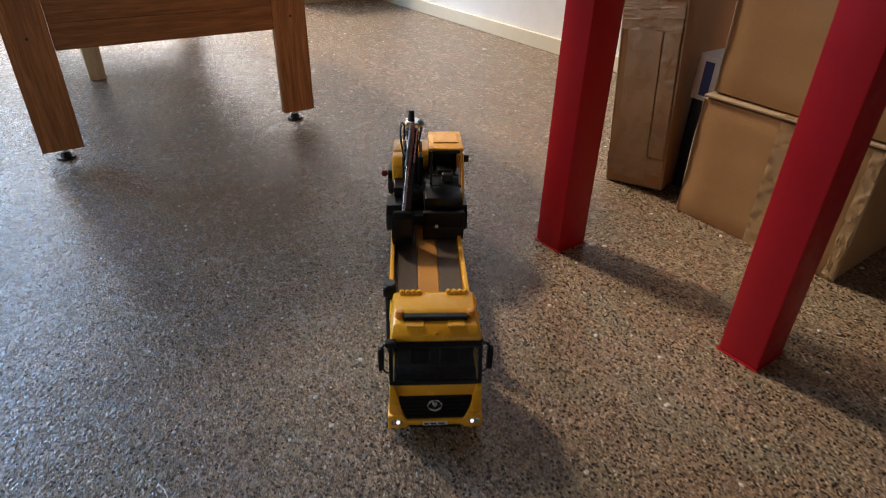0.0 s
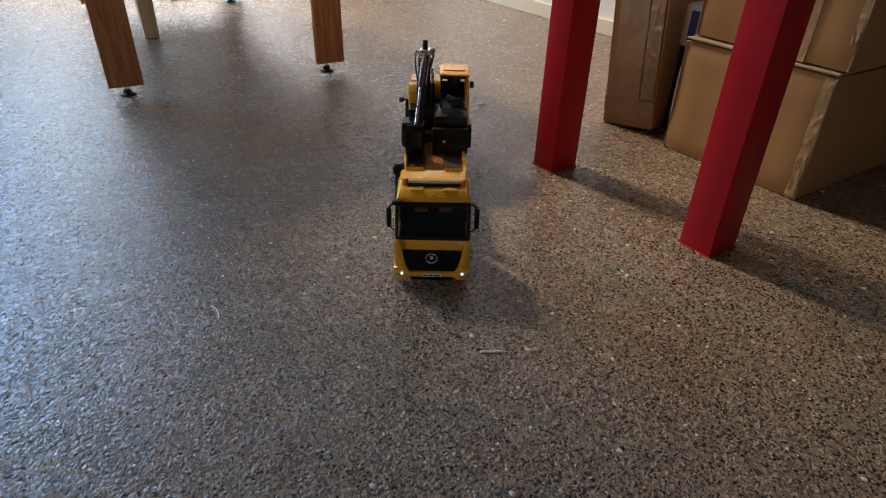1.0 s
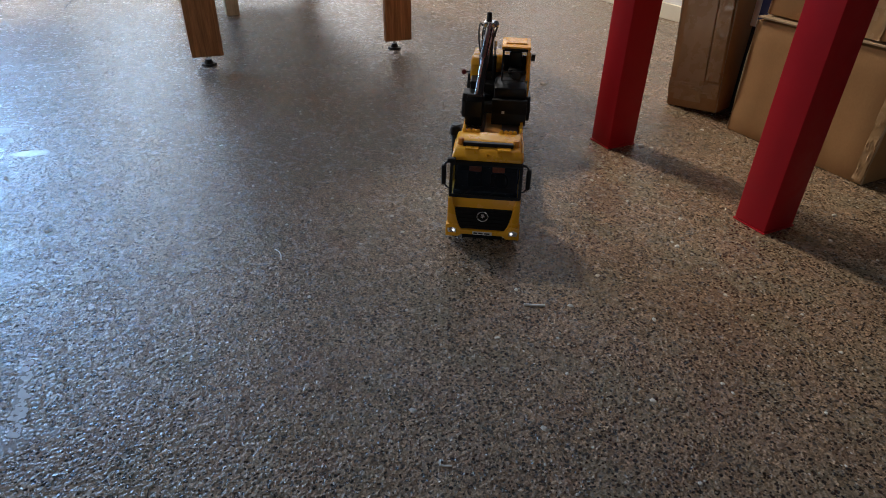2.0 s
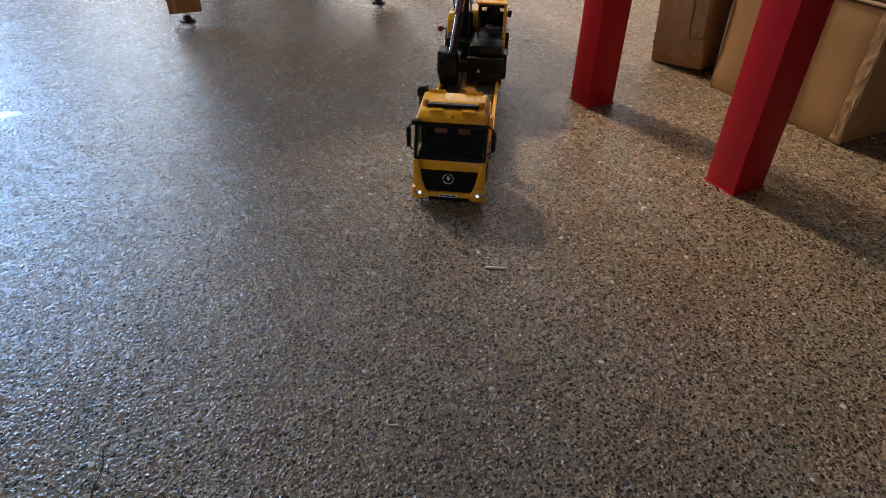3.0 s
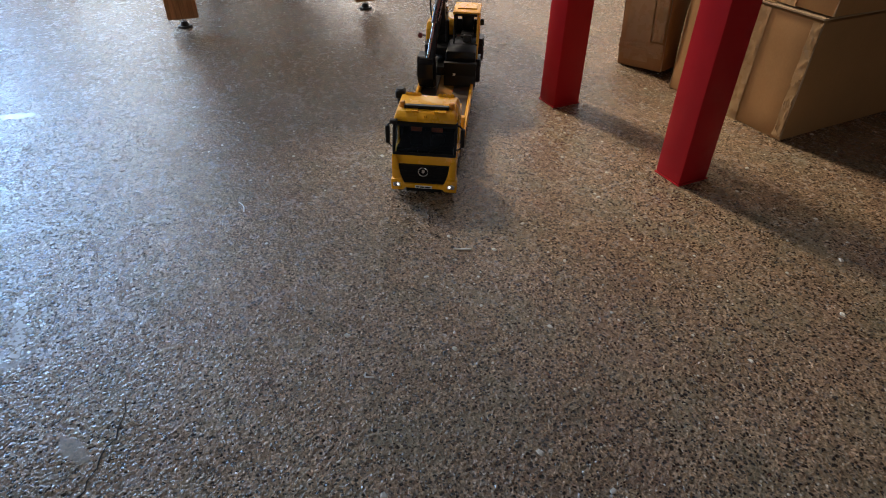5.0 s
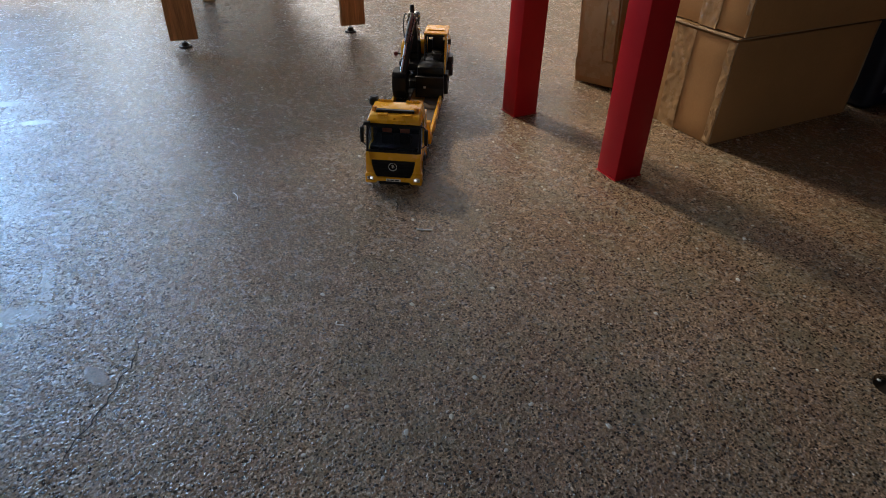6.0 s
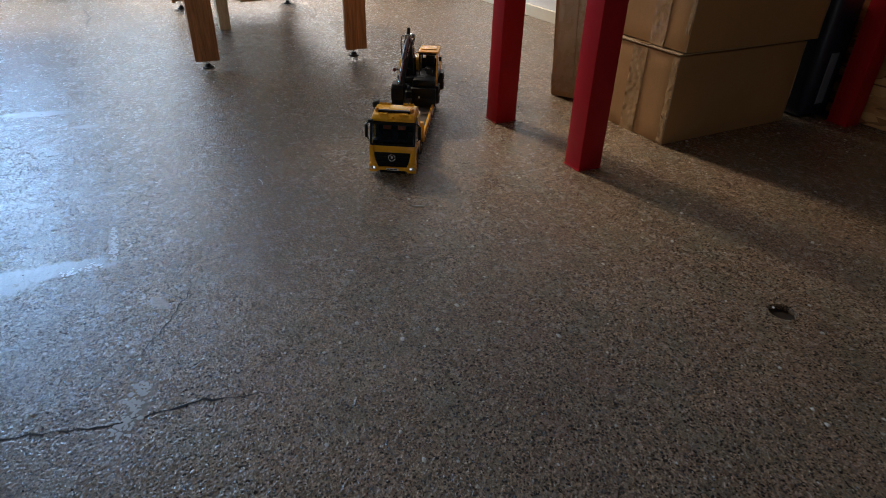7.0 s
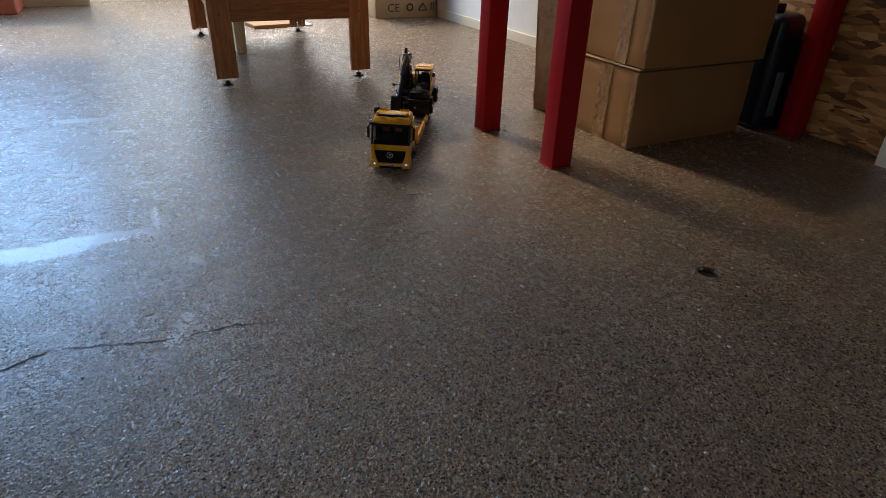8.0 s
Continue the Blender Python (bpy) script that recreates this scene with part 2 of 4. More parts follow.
def plain(name, base, rough=0.5, metal=0.0, emit=0.0):
    m, n, l, p = material(name, rough, metal, base)
    k = Nodes(m)
    k.link(k.mix(0.25, (*base,), k.ramp(k.noise(55, 4, 0.6), [(0.3, 0.3), (0.7, 0.7)]), "OVERLAY"), p.inputs["Base Color"])
    k.link(k.ramp(k.noise(80, 3), [(0.3, max(0.04, rough - 0.07)), (0.7, min(1, rough + 0.08))]), p.inputs["Roughness"])
    if emit:
        p.inputs["Emission Color"].default_value = (*base, 1)
        p.inputs["Emission Strength"].default_value = emit
    return m


def tape():
    m, n, l, p = material("brown_packing_tape", 0.22)
    k = Nodes(m)
    c = k.ramp(k.noise(12, 4), [(0.3, (0.33, 0.205, 0.100)), (0.7, (0.43, 0.275, 0.140))])
    k.link(c, p.inputs["Base Color"])
    w = k.noise(26, 4, 0.6, vec=k.mapped((1, 1, 0.35)), distort=1.5)
    k.link(k.bump(w, 0.12, 0.003), p.inputs["Normal"])
    k.link(k.ramp(k.noise(30, 3), [(0.3, 0.15), (0.7, 0.42)]), p.inputs["Roughness"])
    return m


def tinted_glass(name, tint=(0.58, 0.66, 0.80)):
    m, n, l, p = material(name, 0.03, 0.0, tint)
    p.inputs["Transmission Weight"].default_value = 1.0
    p.inputs["IOR"].default_value = 1.15
    p.inputs["Coat Weight"].default_value = 0.6
    p.inputs["Coat Roughness"].default_value = 0.02
    return m


FLOOR = concrete_floor()
WHITE_WALL = plaster("white_wall_plaster", (0.78, 0.76, 0.72))
CREAM = plaster("cream_board_paint", (0.62, 0.54, 0.38), 0.6)
BASE_PAINT = plaster("baseboard_paint", (0.72, 0.64, 0.48), 0.5)
# Unseen ceiling and closing walls, darkened to hold back bounce light.
CEILING = plaster("dark_unseen_ceiling", (0.12, 0.10, 0.085))
DARK_WALL = plaster("dark_unseen_wall", (0.075, 0.06, 0.048), 0.7)
BRICK_RED = paint("salmon_masonry_paint", (0.50, 0.15, 0.09), 0.6, 0.15)
PINE = wood("pale_pine_board", (0.44, 0.31, 0.16), (0.62, 0.47, 0.27), "x", 0.55)
PINE_Z = wood("pale_pine_upright", (0.50, 0.37, 0.21), (0.68, 0.54, 0.34), "z", 0.55)
OAK_Z = wood("oak_veneer_upright", (0.243, 0.096, 0.028), (0.538, 0.243, 0.083), "z", 0.38, 1.0, 0.03)
OAK_Y = wood("oak_veneer_across", (0.243, 0.096, 0.028), (0.512, 0.230, 0.077), "y", 0.38)
OAK_X = wood("oak_veneer_along", (0.243, 0.096, 0.028), (0.512, 0.230, 0.077), "x", 0.38)
RED = paint("red_enamel", (0.43, 0.010, 0.016), 0.46, 0.1)
RED.node_tree.nodes["Principled BSDF"].inputs["Specular IOR Level"].default_value = 0.2
CARD = cardboard()
CARD_PALE = cardboard("pale_kraft_cardboard", (0.50, 0.36, 0.20))
CARD_IN = cardboard("cardboard_cut_edge", (0.46, 0.33, 0.20))
TAPE = tape()
OSB = osb()
YELLOW = paint("yellow_toy_plastic", (0.84, 0.40, 0.022), 0.24, 0.06, 0.03)
YELLOW_DUSTY = paint("dusty_yellow_plastic", (0.50, 0.21, 0.03), 0.5, 0.2, 0.05)
BLACK = plain("black_plastic", (0.006, 0.006, 0.007), 0.36)
BLACK.node_tree.nodes["Principled BSDF"].inputs["Specular IOR Level"].default_value = 0.25
RUBBER = plain("black_rubber", (0.015, 0.015, 0.015), 0.75)
DARK_GREY = plain("dark_grey_plastic", (0.018, 0.018, 0.020), 0.38)
DECK = plain("brown_deck_plate", (0.075, 0.05, 0.032), 0.7)
SILVER = plain("silver_metal", (0.62, 0.62, 0.62), 0.25, 1.0)
GREY_METAL = plain("grey_steel", (0.28, 0.28, 0.29), 0.3, 1.0)
CHROME = plain("chrome", (0.8, 0.8, 0.8), 0.28, 1.0)
AMBER = plain("amber_lens", (0.75, 0.28, 0.03), 0.2)
ORANGE_SEAT = plain("orange_red_upholstery", (0.75, 0.17, 0.05), 0.6)
LAMP_WHITE = plain("lit_headlamp", (0.95, 0.97, 1.0), 0.1, 0.0, 0.8)
GLASS = tinted_glass("tinted_windscreen")
PLATE_WHITE = plain("white_plate", (0.75, 0.74, 0.70), 0.4)
INK = plain("black_print", (0.03, 0.028, 0.025), 0.6)
NAVY = plain("dark_blue_plastic", (0.012, 0.018, 0.04), 0.35)
GREY_HIGHLIGHT = plain("grey_highlight", (0.20, 0.22, 0.26), 0.4)
WHITE_CARD = plain("white_glossy_card", (0.68, 0.69, 0.70), 0.4)
BLUE_PRINT = plain("dark_blue_print", (0.03, 0.045, 0.16), 0.4)
OLD_PAINT = plain("old_white_paint", (0.70, 0.69, 0.67), 0.34)
CHIP = plain("pale_stone_chip", (0.62, 0.58, 0.50), 0.6)
CHIP_DARK = plain("dark_grit", (0.018, 0.016, 0.014), 0.95)
SCREW_CAP = plain("brown_screw_cap", (0.07, 0.028, 0.010), 0.5)
SOIL = plain("dark_hole_dirt", (0.04, 0.03, 0.022), 0.9)
RED_LENS = plain("dark_red_lens", (0.16, 0.012, 0.01), 0.3)
PAVING = plaster("outdoor_paving", (0.55, 0.54, 0.52), 0.9)


# ---------------------------------------------------------------- building helpers
def part(name, bm, mat, parent=None, label="", smooth=False):
    me = bpy.data.meshes.new(name)
    bm.to_mesh(me)
    bm.free()
    me.materials.append(mat)
    if smooth:
        me.shade_smooth()
        me.set_sharp_from_angle(angle=radians(38))
    ob = new(name, me)
    if parent is not None:
        ob.parent = parent
    if label:
        ob["label"] = label
    return ob


def thing(name, m, label, category, group="", kind=""):
    ob = new(name)
    ob.empty_display_size = 0.05
    ob.matrix_basis = m
    return tagged(ob, label, category, group, kind)


def box(x0, x1, y0, y1, z0, z1, bevel=0.0, seg=2, bm=None):
    own = bmesh.new()
    bmesh.ops.create_cube(own, size=1.0)
    for v in own.verts:
        v.co = ((x0 + x1) / 2 + v.co.x * (x1 - x0), (y0 + y1) / 2 + v.co.y * (y1 - y0), (z0 + z1) / 2 + v.co.z * (z1 - z0))
    if bevel:
        bmesh.ops.bevel(own, geom=own.edges[:], offset=bevel, segments=seg, profile=0.5, affect="EDGES")
    return join(bm, own)


def join(bm, own):
    if bm is None:
        return own
    me = bpy.data.meshes.new("joined")
    own.to_mesh(me)
    own.free()
    bm.from_mesh(me)
    bpy.data.meshes.remove(me)
    return bm


def cylinder(a, b, r0, r1=None, seg=20, bevel=0.0, bm=None):
    a, b = Vector(a), Vector(b)
    own = bmesh.new()
    bmesh.ops.create_cone(own, cap_ends=True, segments=seg, radius1=r0, radius2=r0 if r1 is None else r1, depth=(b - a).length)
    if bevel:
        rim = [e for e in own.edges if abs(e.verts[0].co.z - e.verts[1].co.z) < 1e-6]
        bmesh.ops.bevel(own, geom=rim, offset=bevel, segments=2, profile=0.5, affect="EDGES")
    q = (b - a).to_track_quat("Z", "Y").to_matrix().to_4x4()
    bmesh.ops.transform(own, matrix=Matrix.Translation((a + b) / 2) @ q, verts=own.verts)
    return join(bm, own)


def ring(center, axis, r, t, seg=28, bm=None):
    """A torus."""
    own = bmesh.new()
    q = Vector(axis).to_track_quat("Z", "Y").to_matrix()
    rows = []
    for i in range(seg):
        a = 2 * math.pi * i / seg
        rows.append([own.verts.new(Vector(center) + q @ Vector(((r + t * math.cos(b)) * math.cos(a), (r + t * math.cos(b)) * math.sin(a), t * math.sin(b))))
                     for b in (2 * math.pi * j / 8 for j in range(8))])
    for i in range(seg):
        for j in range(8):
            own.faces.new((rows[i][j], rows[i][(j + 1) % 8], rows[(i + 1) % seg][(j + 1) % 8], rows[(i + 1) % seg][j]))
    bmesh.ops.recalc_face_normals(own, faces=own.faces)
    return join(bm, own)


def prism(points, axis, a, b, bevel=0.0, bm=None):
    """A profile drawn in the two other axes and drawn out along axis from a to b."""
    own = bmesh.new()

    def at(p, s):
        return {"x": (s, p[0], p[1]), "y": (p[0], s, p[1]), "z": (p[0], p[1], s)}[axis]
    lo = [own.verts.new(at(p, a)) for p in points]
    hi = [own.verts.new(at(p, b)) for p in points]
    own.faces.new(lo)
    own.faces.new(hi)
    for i in range(len(points)):
        j = (i + 1) % len(points)
        own.faces.new((lo[i], lo[j], hi[j], hi[i]))
    bmesh.ops.recalc_face_normals(own, faces=own.faces)
    if bevel:
        bmesh.ops.bevel(own, geom=own.edges[:], offset=bevel, segments=2, profile=0.5, affect="EDGES", clamp_overlap=True)
    return join(bm, own)


def tube(points, r, seg=8, bm=None):
    """A bent round bar through the points."""
    own = bmesh.new()
    pts = [Vector(p) for p in points]
    rows = []
    for i, p in enumerate(pts):
        d = (pts[min(i + 1, len(pts) - 1)] - pts[max(i - 1, 0)]).normalized()
        q = d.to_track_quat("Z", "Y").to_matrix()
        rows.append([own.verts.new(p + q @ Vector((r * math.cos(a), r * math.sin(a), 0))) for a in (2 * math.pi * j / seg for j in range(seg))])
    for i in range(len(rows) - 1):
        for j in range(seg):
            own.faces.new((rows[i][j], rows[i][(j + 1) % seg], rows[i + 1][(j + 1) % seg], rows[i + 1][j]))
    own.faces.new(rows[0])
    own.faces.new(rows[-1])
    bmesh.ops.recalc_face_normals(own, faces=own.faces)
    return join(bm, own)


def curve_points(p0, p1, p2, p3, n=12):
    out = []
    for i in range(n + 1):
        t = i / n
        out.append([(1 - t) ** 3 * a + 3 * (1 - t) ** 2 * t * b + 3 * (1 - t) * t * t * c + t ** 3 * d for a, b, c, d in zip(p0, p1, p2, p3)])
    return out


def structure(name, bm, mat, label, category="structure"):
    return tagged(part(name, bm, mat), label, category, kind="structure")


# ---------------------------------------------------------------- the hall
WEST, EAST, SOUTH, NORTH, TOP = -4.75, 3.2, -3.6, 1.93, 5.4
HOLE, HOLE_R = (0.391, 0.736), 0.025


def floor_mesh():
    bm = bmesh.new()
    rim = [bm.verts.new(p) for p in ((WEST - 0.25, SOUTH - 0.2, 0), (EAST + 0.2, SOUTH - 0.2, 0), (EAST + 0.2, NORTH + 0.2, 0), (WEST - 0.25, NORTH + 0.2, 0))]
    edge = [bm.edges.new((rim[i], rim[(i + 1) % 4])) for i in range(4)]
    n = 28
    c = [bm.verts.new((HOLE[0] + HOLE_R * math.cos(2 * math.pi * i / n), HOLE[1] + HOLE_R * math.sin(2 * math.pi * i / n), 0)) for i in range(n)]
    edge += [bm.edges.new((c[i], c[(i + 1) % n])) for i in range(n)]
    bmesh.ops.triangle_fill(bm, edges=edge, use_beauty=True)
    for f in bm.faces:
        if f.normal.z < 0:
            f.normal_flip()
    low = [bm.verts.new((v.co.x, v.co.y, -0.09)) for v in c]
    for i in range(n):
        bm.faces.new((c[i], c[(i + 1) % n], low[(i + 1) % n], low[i]))
    return bm


floor = structure("floor", floor_mesh(), FLOOR, "worn grey-brown exposed aggregate concrete floor with cracks", "floor")
part("hole_bottom", cylinder((*HOLE, -0.05), (*HOLE, -0.012), HOLE_R + 0.004, seg=28), SOIL, floor, "dark bottom of a round floor hole")

structure("wall_north", box(WEST - 0.2, EAST + 0.2, NORTH, NORTH + 0.2, -0.1, TOP), WHITE_WALL, "white plastered wall with a low baseboard", "wall")
w = box(WEST - 0.2, -2.5, SOUTH - 0.2, SOUTH, -0.1, TOP)
w = box(-0.1, EAST + 0.2, SOUTH - 0.2, SOUTH, -0.1, TOP, bm=w)
w = box(-2.5, -0.1, SOUTH - 0.2, SOUTH, -0.1, 0.25, bm=w)
w = box(-2.5, -0.1, SOUTH - 0.2, SOUTH, 1.35, TOP, bm=w)
structure("wall_south", w, DARK_WALL, "unseen wall closing the hall, kept dark to limit bounce", "wall")
# The unseen opening in this wall is made up for the fill lamp.
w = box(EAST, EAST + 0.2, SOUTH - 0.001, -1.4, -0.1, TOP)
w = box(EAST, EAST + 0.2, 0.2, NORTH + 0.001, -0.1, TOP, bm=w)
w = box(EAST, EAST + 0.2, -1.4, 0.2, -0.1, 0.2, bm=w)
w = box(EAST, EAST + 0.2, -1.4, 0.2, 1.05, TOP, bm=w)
structure("wall_east", w, DARK_WALL, "unseen wall closing the hall, kept dark to limit bounce", "wall")
structure("ceiling", box(WEST - 0.2, EAST + 0.2, SOUTH - 0.2, NORTH + 0.2, TOP + 0.002, TOP + 0.2), CEILING, "unseen ceiling over the hall, kept dark to limit bounce", "ceiling")
w = box(WEST - 0.2, WEST, DOOR_Y1, NORTH - 0.002, -0.1, TOP)
w = box(WEST - 0.2, WEST, -0.82, DOOR_Y0, -0.1, TOP, bm=w)
w = box(WEST - 0.2, WEST, SOUTH + 0.002, -3.2, -0.1, TOP, bm=w)
w = box(WEST - 0.2, WEST, DOOR_Y0, DOOR_Y1, DOOR_TOP, TOP, bm=w)
w = box(WEST - 0.2, WEST, -3.2, -0.82, WINDOW_TOP, TOP, bm=w)
w = box(WEST - 0.2, WEST, -3.2, -0.82, -0.1, 0.95, bm=w)
structure("wall_west", w, CREAM, "cream end wall with a tall open doorway and a window", "wall")
structure("baseboard", box(-3.43, -0.95, NORTH - 0.016, NORTH, 0.0, 0.062, 0.002), BASE_PAINT, "pale cream wooden baseboard along the white wall", "baseboard")
structure("ground", box(-60, WEST - 0.25, -50, 50, -0.14, -0.02), PAVING, "pale paved ground outside the open doorway", "ground")
structure("masonry_plinth", box(WEST + 0.002, -4.32, SOUTH + 0.02, -1.02, 0, 0.55, 0.01), BRICK_RED, "salmon red painted low masonry plinth by the end wall", "plinth")

# sheet of board on the wall behind the boxes
structure("osb_panel", box(-0.62, 1.25, NORTH - 0.016, NORTH - 0.001, 0.004, 2.44, 0.001), OSB, "rough strand board panel fixed on the wall", "wall panel")


# ---------------------------------------------------------------- red posts
def red_post(x, y, sx, sy):
    t = thing("red_post", pose(x, y, 0), "square red painted post standing on the concrete floor", "post", "red posts")
    part("shaft", box(-sx / 2, sx / 2, -sy / 2, sy / 2, 0.0025, TOP, 0.003), RED, t, smooth=True)
    part("base_plate", box(-sx / 2 - 0.0015, sx / 2 + 0.0015, -sy / 2 - 0.0015, sy / 2 + 0.0015, 0.0, 0.0025), RED, t)
    return t


red_post(-0.733, 0.806, 0.064, 0.076)
red_post(-0.314, 0.818, 0.066, 0.076)
red_post(-0.245, 1.875, 0.068, 0.072)


# ---------------------------------------------------------------- wooden table
def wooden_table():
    x0, x1, y0, y1 = -3.115, -1.66, -0.03, 0.68
    t = thing("wooden_table", pose(-1.675, 0.33, 0, 0, 0, -2.2) @ pose(1.66, -0.325, 0), "brown oak veneer games table with board legs and black levelling feet", "table")
    bot, top = 0.273, 0.825
    leg_w, th = 0.093, 0.021
    for sx, xe in ((1, x1), (-1, x0)):
        for sy, ye in ((-1, y0), (1, y1)):
            # an L of two boards, the second one cut to a taper
            xa, xb = sorted((xe, xe - sx * th))
            ya, yb = sorted((ye, ye - sy * leg_w))
            leg = part("leg", box(xa, xb, ya, yb, 0.036, top, 0.0015), OAK_Z, t)
            xc, xd = xe - sx * (th + 0.0005), xe - sx * 0.10
            prof = [(xc, 0.036), (xe - sx * 0.068, 0.036), (xd, 0.19), (xd, top), (xc, top)]
            yy0, yy1 = sorted((ye, ye - sy * th))
            part("side_board", prism(prof, "y", yy0, yy1, 0.001), OAK_Z, leg)
            cx, cy = xe - sx * 0.045, ye - sy * 0.047
            foot = part("levelling_foot", cylinder((cx, cy, 0.0), (cx, cy, 0.006), 0.023, 0.021, 24), BLACK, leg, "black plastic levelling foot", True)
            part("foot_collar", cylinder((cx, cy, 0.006), (cx, cy, 0.018), 0.014, 0.009, 20), BLACK, leg, smooth=True)
            part("foot_bolt", cylinder((cx, cy, 0.018), (cx, cy, 0.06), 0.0045, seg=12), SILVER, leg, "threaded steel bolt", True)
            cap = cylinder((xe - sx * 0.002, ye - sy * 0.045, 0.305), (xe + sx * 0.0012, ye - sy * 0.045, 0.305), 0.0036, seg=14)
            part("screw_cap", cap, SCREW_CAP, leg, "dark brown screw cap", True)
    for sx, xe in ((1, x1), (-1, x0)):
        xa, xb = sorted((xe - sx * 0.003, xe - sx * 0.024))
        for z0, z1 in ((bot, 0.3335), (0.3341, top)):
            part("end_panel", box(xa, xb, y0 + leg_w + 0.0005, y1 - leg_w - 0.0005, z0, z1, 0.001), OAK_Y, t)
    for sy, ye in ((-1, y0), (1, y1)):
        ya, yb = sorted((ye - sy * 0.003, ye - sy * 0.024))
        part("side_panel", box(x0 + 0.1005, x1 - 0.1005, ya, yb, 0.33, top, 0.001), OAK_X, t)
    part("tabletop", box(x0 - 0.03, x1 + 0.03, y0 - 0.10, y1 + 0.10, top, top + 0.035, 0.006), OAK_X, t)
    part("underside", box(x0 + 0.025, x1 - 0.025, y0 + 0.025, y1 - 0.025, 0.42, 0.44), OAK_X, t)
    return t


wooden_table()

mat = thing("folded_cardboard", pose(-3.36, 0.62, 0.0, 0, 0, 8), "flat folded cardboard sheet with a white edge near the doorway", "cardboard")
part("sheet", box(-0.11, 0.11, -0.20, 0.16, 0.0, 0.022, 0.003), CARD, mat)
part("white_edge", box(-0.10, 0.115, 0.16, 0.22, 0.0, 0.008, 0.002), WHITE_CARD, mat)

support = thing("support_leg", pose(-2.46, 0.212, 0), "short pale pine support leg under the wooden table", "leg")
part("upright", prism([(-0.026, 0.0), (0.026, 0.0), (0.034, 0.42), (-0.034, 0.42)], "x", -0.03, 0.03, 0.0015), PINE_Z, support)


# ---------------------------------------------------------------- cartons
def carton(w, d, h, m, label, tapes=(), mat=None, group="cartons", gap=0.002, dent=0.0, seed=0):
    """Front at y = 0, from x = 0 to w, back at y = d."""
    mat = mat or CARD
    t = thing("cardboard_box", m, label, "box", group)
    body = box(0, w, 0, d, 0, h, 0.003)
    bmesh.ops.subdivide_edges(body, edges=[e for e in body.edges if e.calc_length() > 0.05], cuts=5, use_grid_fill=True)
    for v in body.verts:
        n = noise.noise_vector(v.co * 4 + Vector((seed * 3.1, 0, 0)))
        v.co += Vector((n.x, n.y, n.z * 0.3)) * (0.0018 + dent)
        v.co.z = max(v.co.z, 0.0)
    part("body", body, mat, t, smooth=True)
    # top flaps, a little open along the seam
    for y0, y1, tilt in ((0.001, d / 2 - 0.001, 0.5), (d / 2 + 0.001, d - 0.001, -0.4)):
        f = box(-0.001, w + 0.001, y0 - (0.004 if y0 < 0.01 else 0), y1, h + 0.0045, h + 0.0085, 0.0008)
        part("flap", f, CARD_IN, t)
    for kind, a0, a1, b0, b1 in tapes:
        # (face, across from, to, up from, to)
        eps = 0.0030 + dent
        bm = bmesh.new()
        n, q = 10, 44
        grid = []
        for i in range(n + 1):
            row = []
            for j in range(q + 1):
                a, b = a0 + (a1 - a0) * i / n, b0 + (b1 - b0) * j / q
                fold = abs(noise.noise(Vector((a * 55 + 4 * noise.noise(Vector((b * 9, seed, 0))), b * 5, seed + 0.3))))
                cross = abs(noise.noise(Vector((a * 14, b * 30, seed + 7.1))))
                wr = 0.0008 * noise.noise(Vector((a * 60, b * 26, seed + 0.3))) + 0.0026 * max(0.0, 1 - fold * 14) + 0.0018 * max(0.0, 1 - cross * 16) - 0.0008
                edge = 0.0012 * noise.noise(Vector((b * 40, seed * 2.0, i)))
                off = eps + wr
                p = {"front": (a + edge, -off, b), "right": (w + off, a + edge, b), "left": (-off, a + edge, b), "top": (a + edge, b, h + 0.009 + abs(wr))}[kind]
                row.append(bm.verts.new(p))
            grid.append(row)
        for i in range(n):
            for j in range(q):
                bm.faces.new((grid[i][j], grid[i + 1][j], grid[i + 1][j + 1], grid[i][j + 1]))
        bmesh.ops.recalc_face_normals(bm, faces=bm.faces)
        part("tape", bm, TAPE, t, "glossy wrinkled brown packing tape", True)
    # scuffed pale edges
    for x, y in ((0, 0), (w, 0), (w, d)):
        part("worn_edge", tube([(x, y, 0.002), (x + 0.0006, y, h * 0.35), (x - 0.0004, y, h * 0.7), (x, y, h)], 0.0022, 6), CARD_IN, t, "pale scuffed edge")
    return t


lower = carton(0.350, 0.555, 0.262, pose(-0.688, 1.133, 0.0, 0, 0, 0.6), "brown cardboard carton lying on the floor beneath another",
               (("front", 0.165, 0.225, 0.0, 0.262), ("front", 0.328, 0.349, 0.004, 0.26), ("top", 0.165, 0.225, 0.0, 0.555)), seed=1)
upper = carton(0.352, 0.555, 0.285, pose(-0.682, 1.152, 0.274, 0, 0, -1.2), "brown cardboard carton stacked on a lower carton",
               (("front", 0.205, 0.265, 0.0, 0.285), ("front", 0.338, 0.35, 0.05, 0.28)), seed=2)
tall = carton(0.138, 0.42, 0.70, pose(-0.889, 1.122, 0.001, -0.6, -4.5, 17), "tall narrow cardboard carton with much wrinkled tape",
              (("front", 0.018, 0.095, 0.02, 0.69), ("front", 0.0, 0.136, 0.035, 0.075), ("front", 0.002, 0.135, 0.36, 0.42), ("front", 0.098, 0.134, 0.08, 0.36)), dent=0.003, seed=3)

far = carton(0.52, 0.36, 0.42, pose(-3.47, 1.400, 0.0, 0, 0, 90) , "pale kraft carton with black handling symbols near the doorway", mat=CARD_PALE, seed=4)


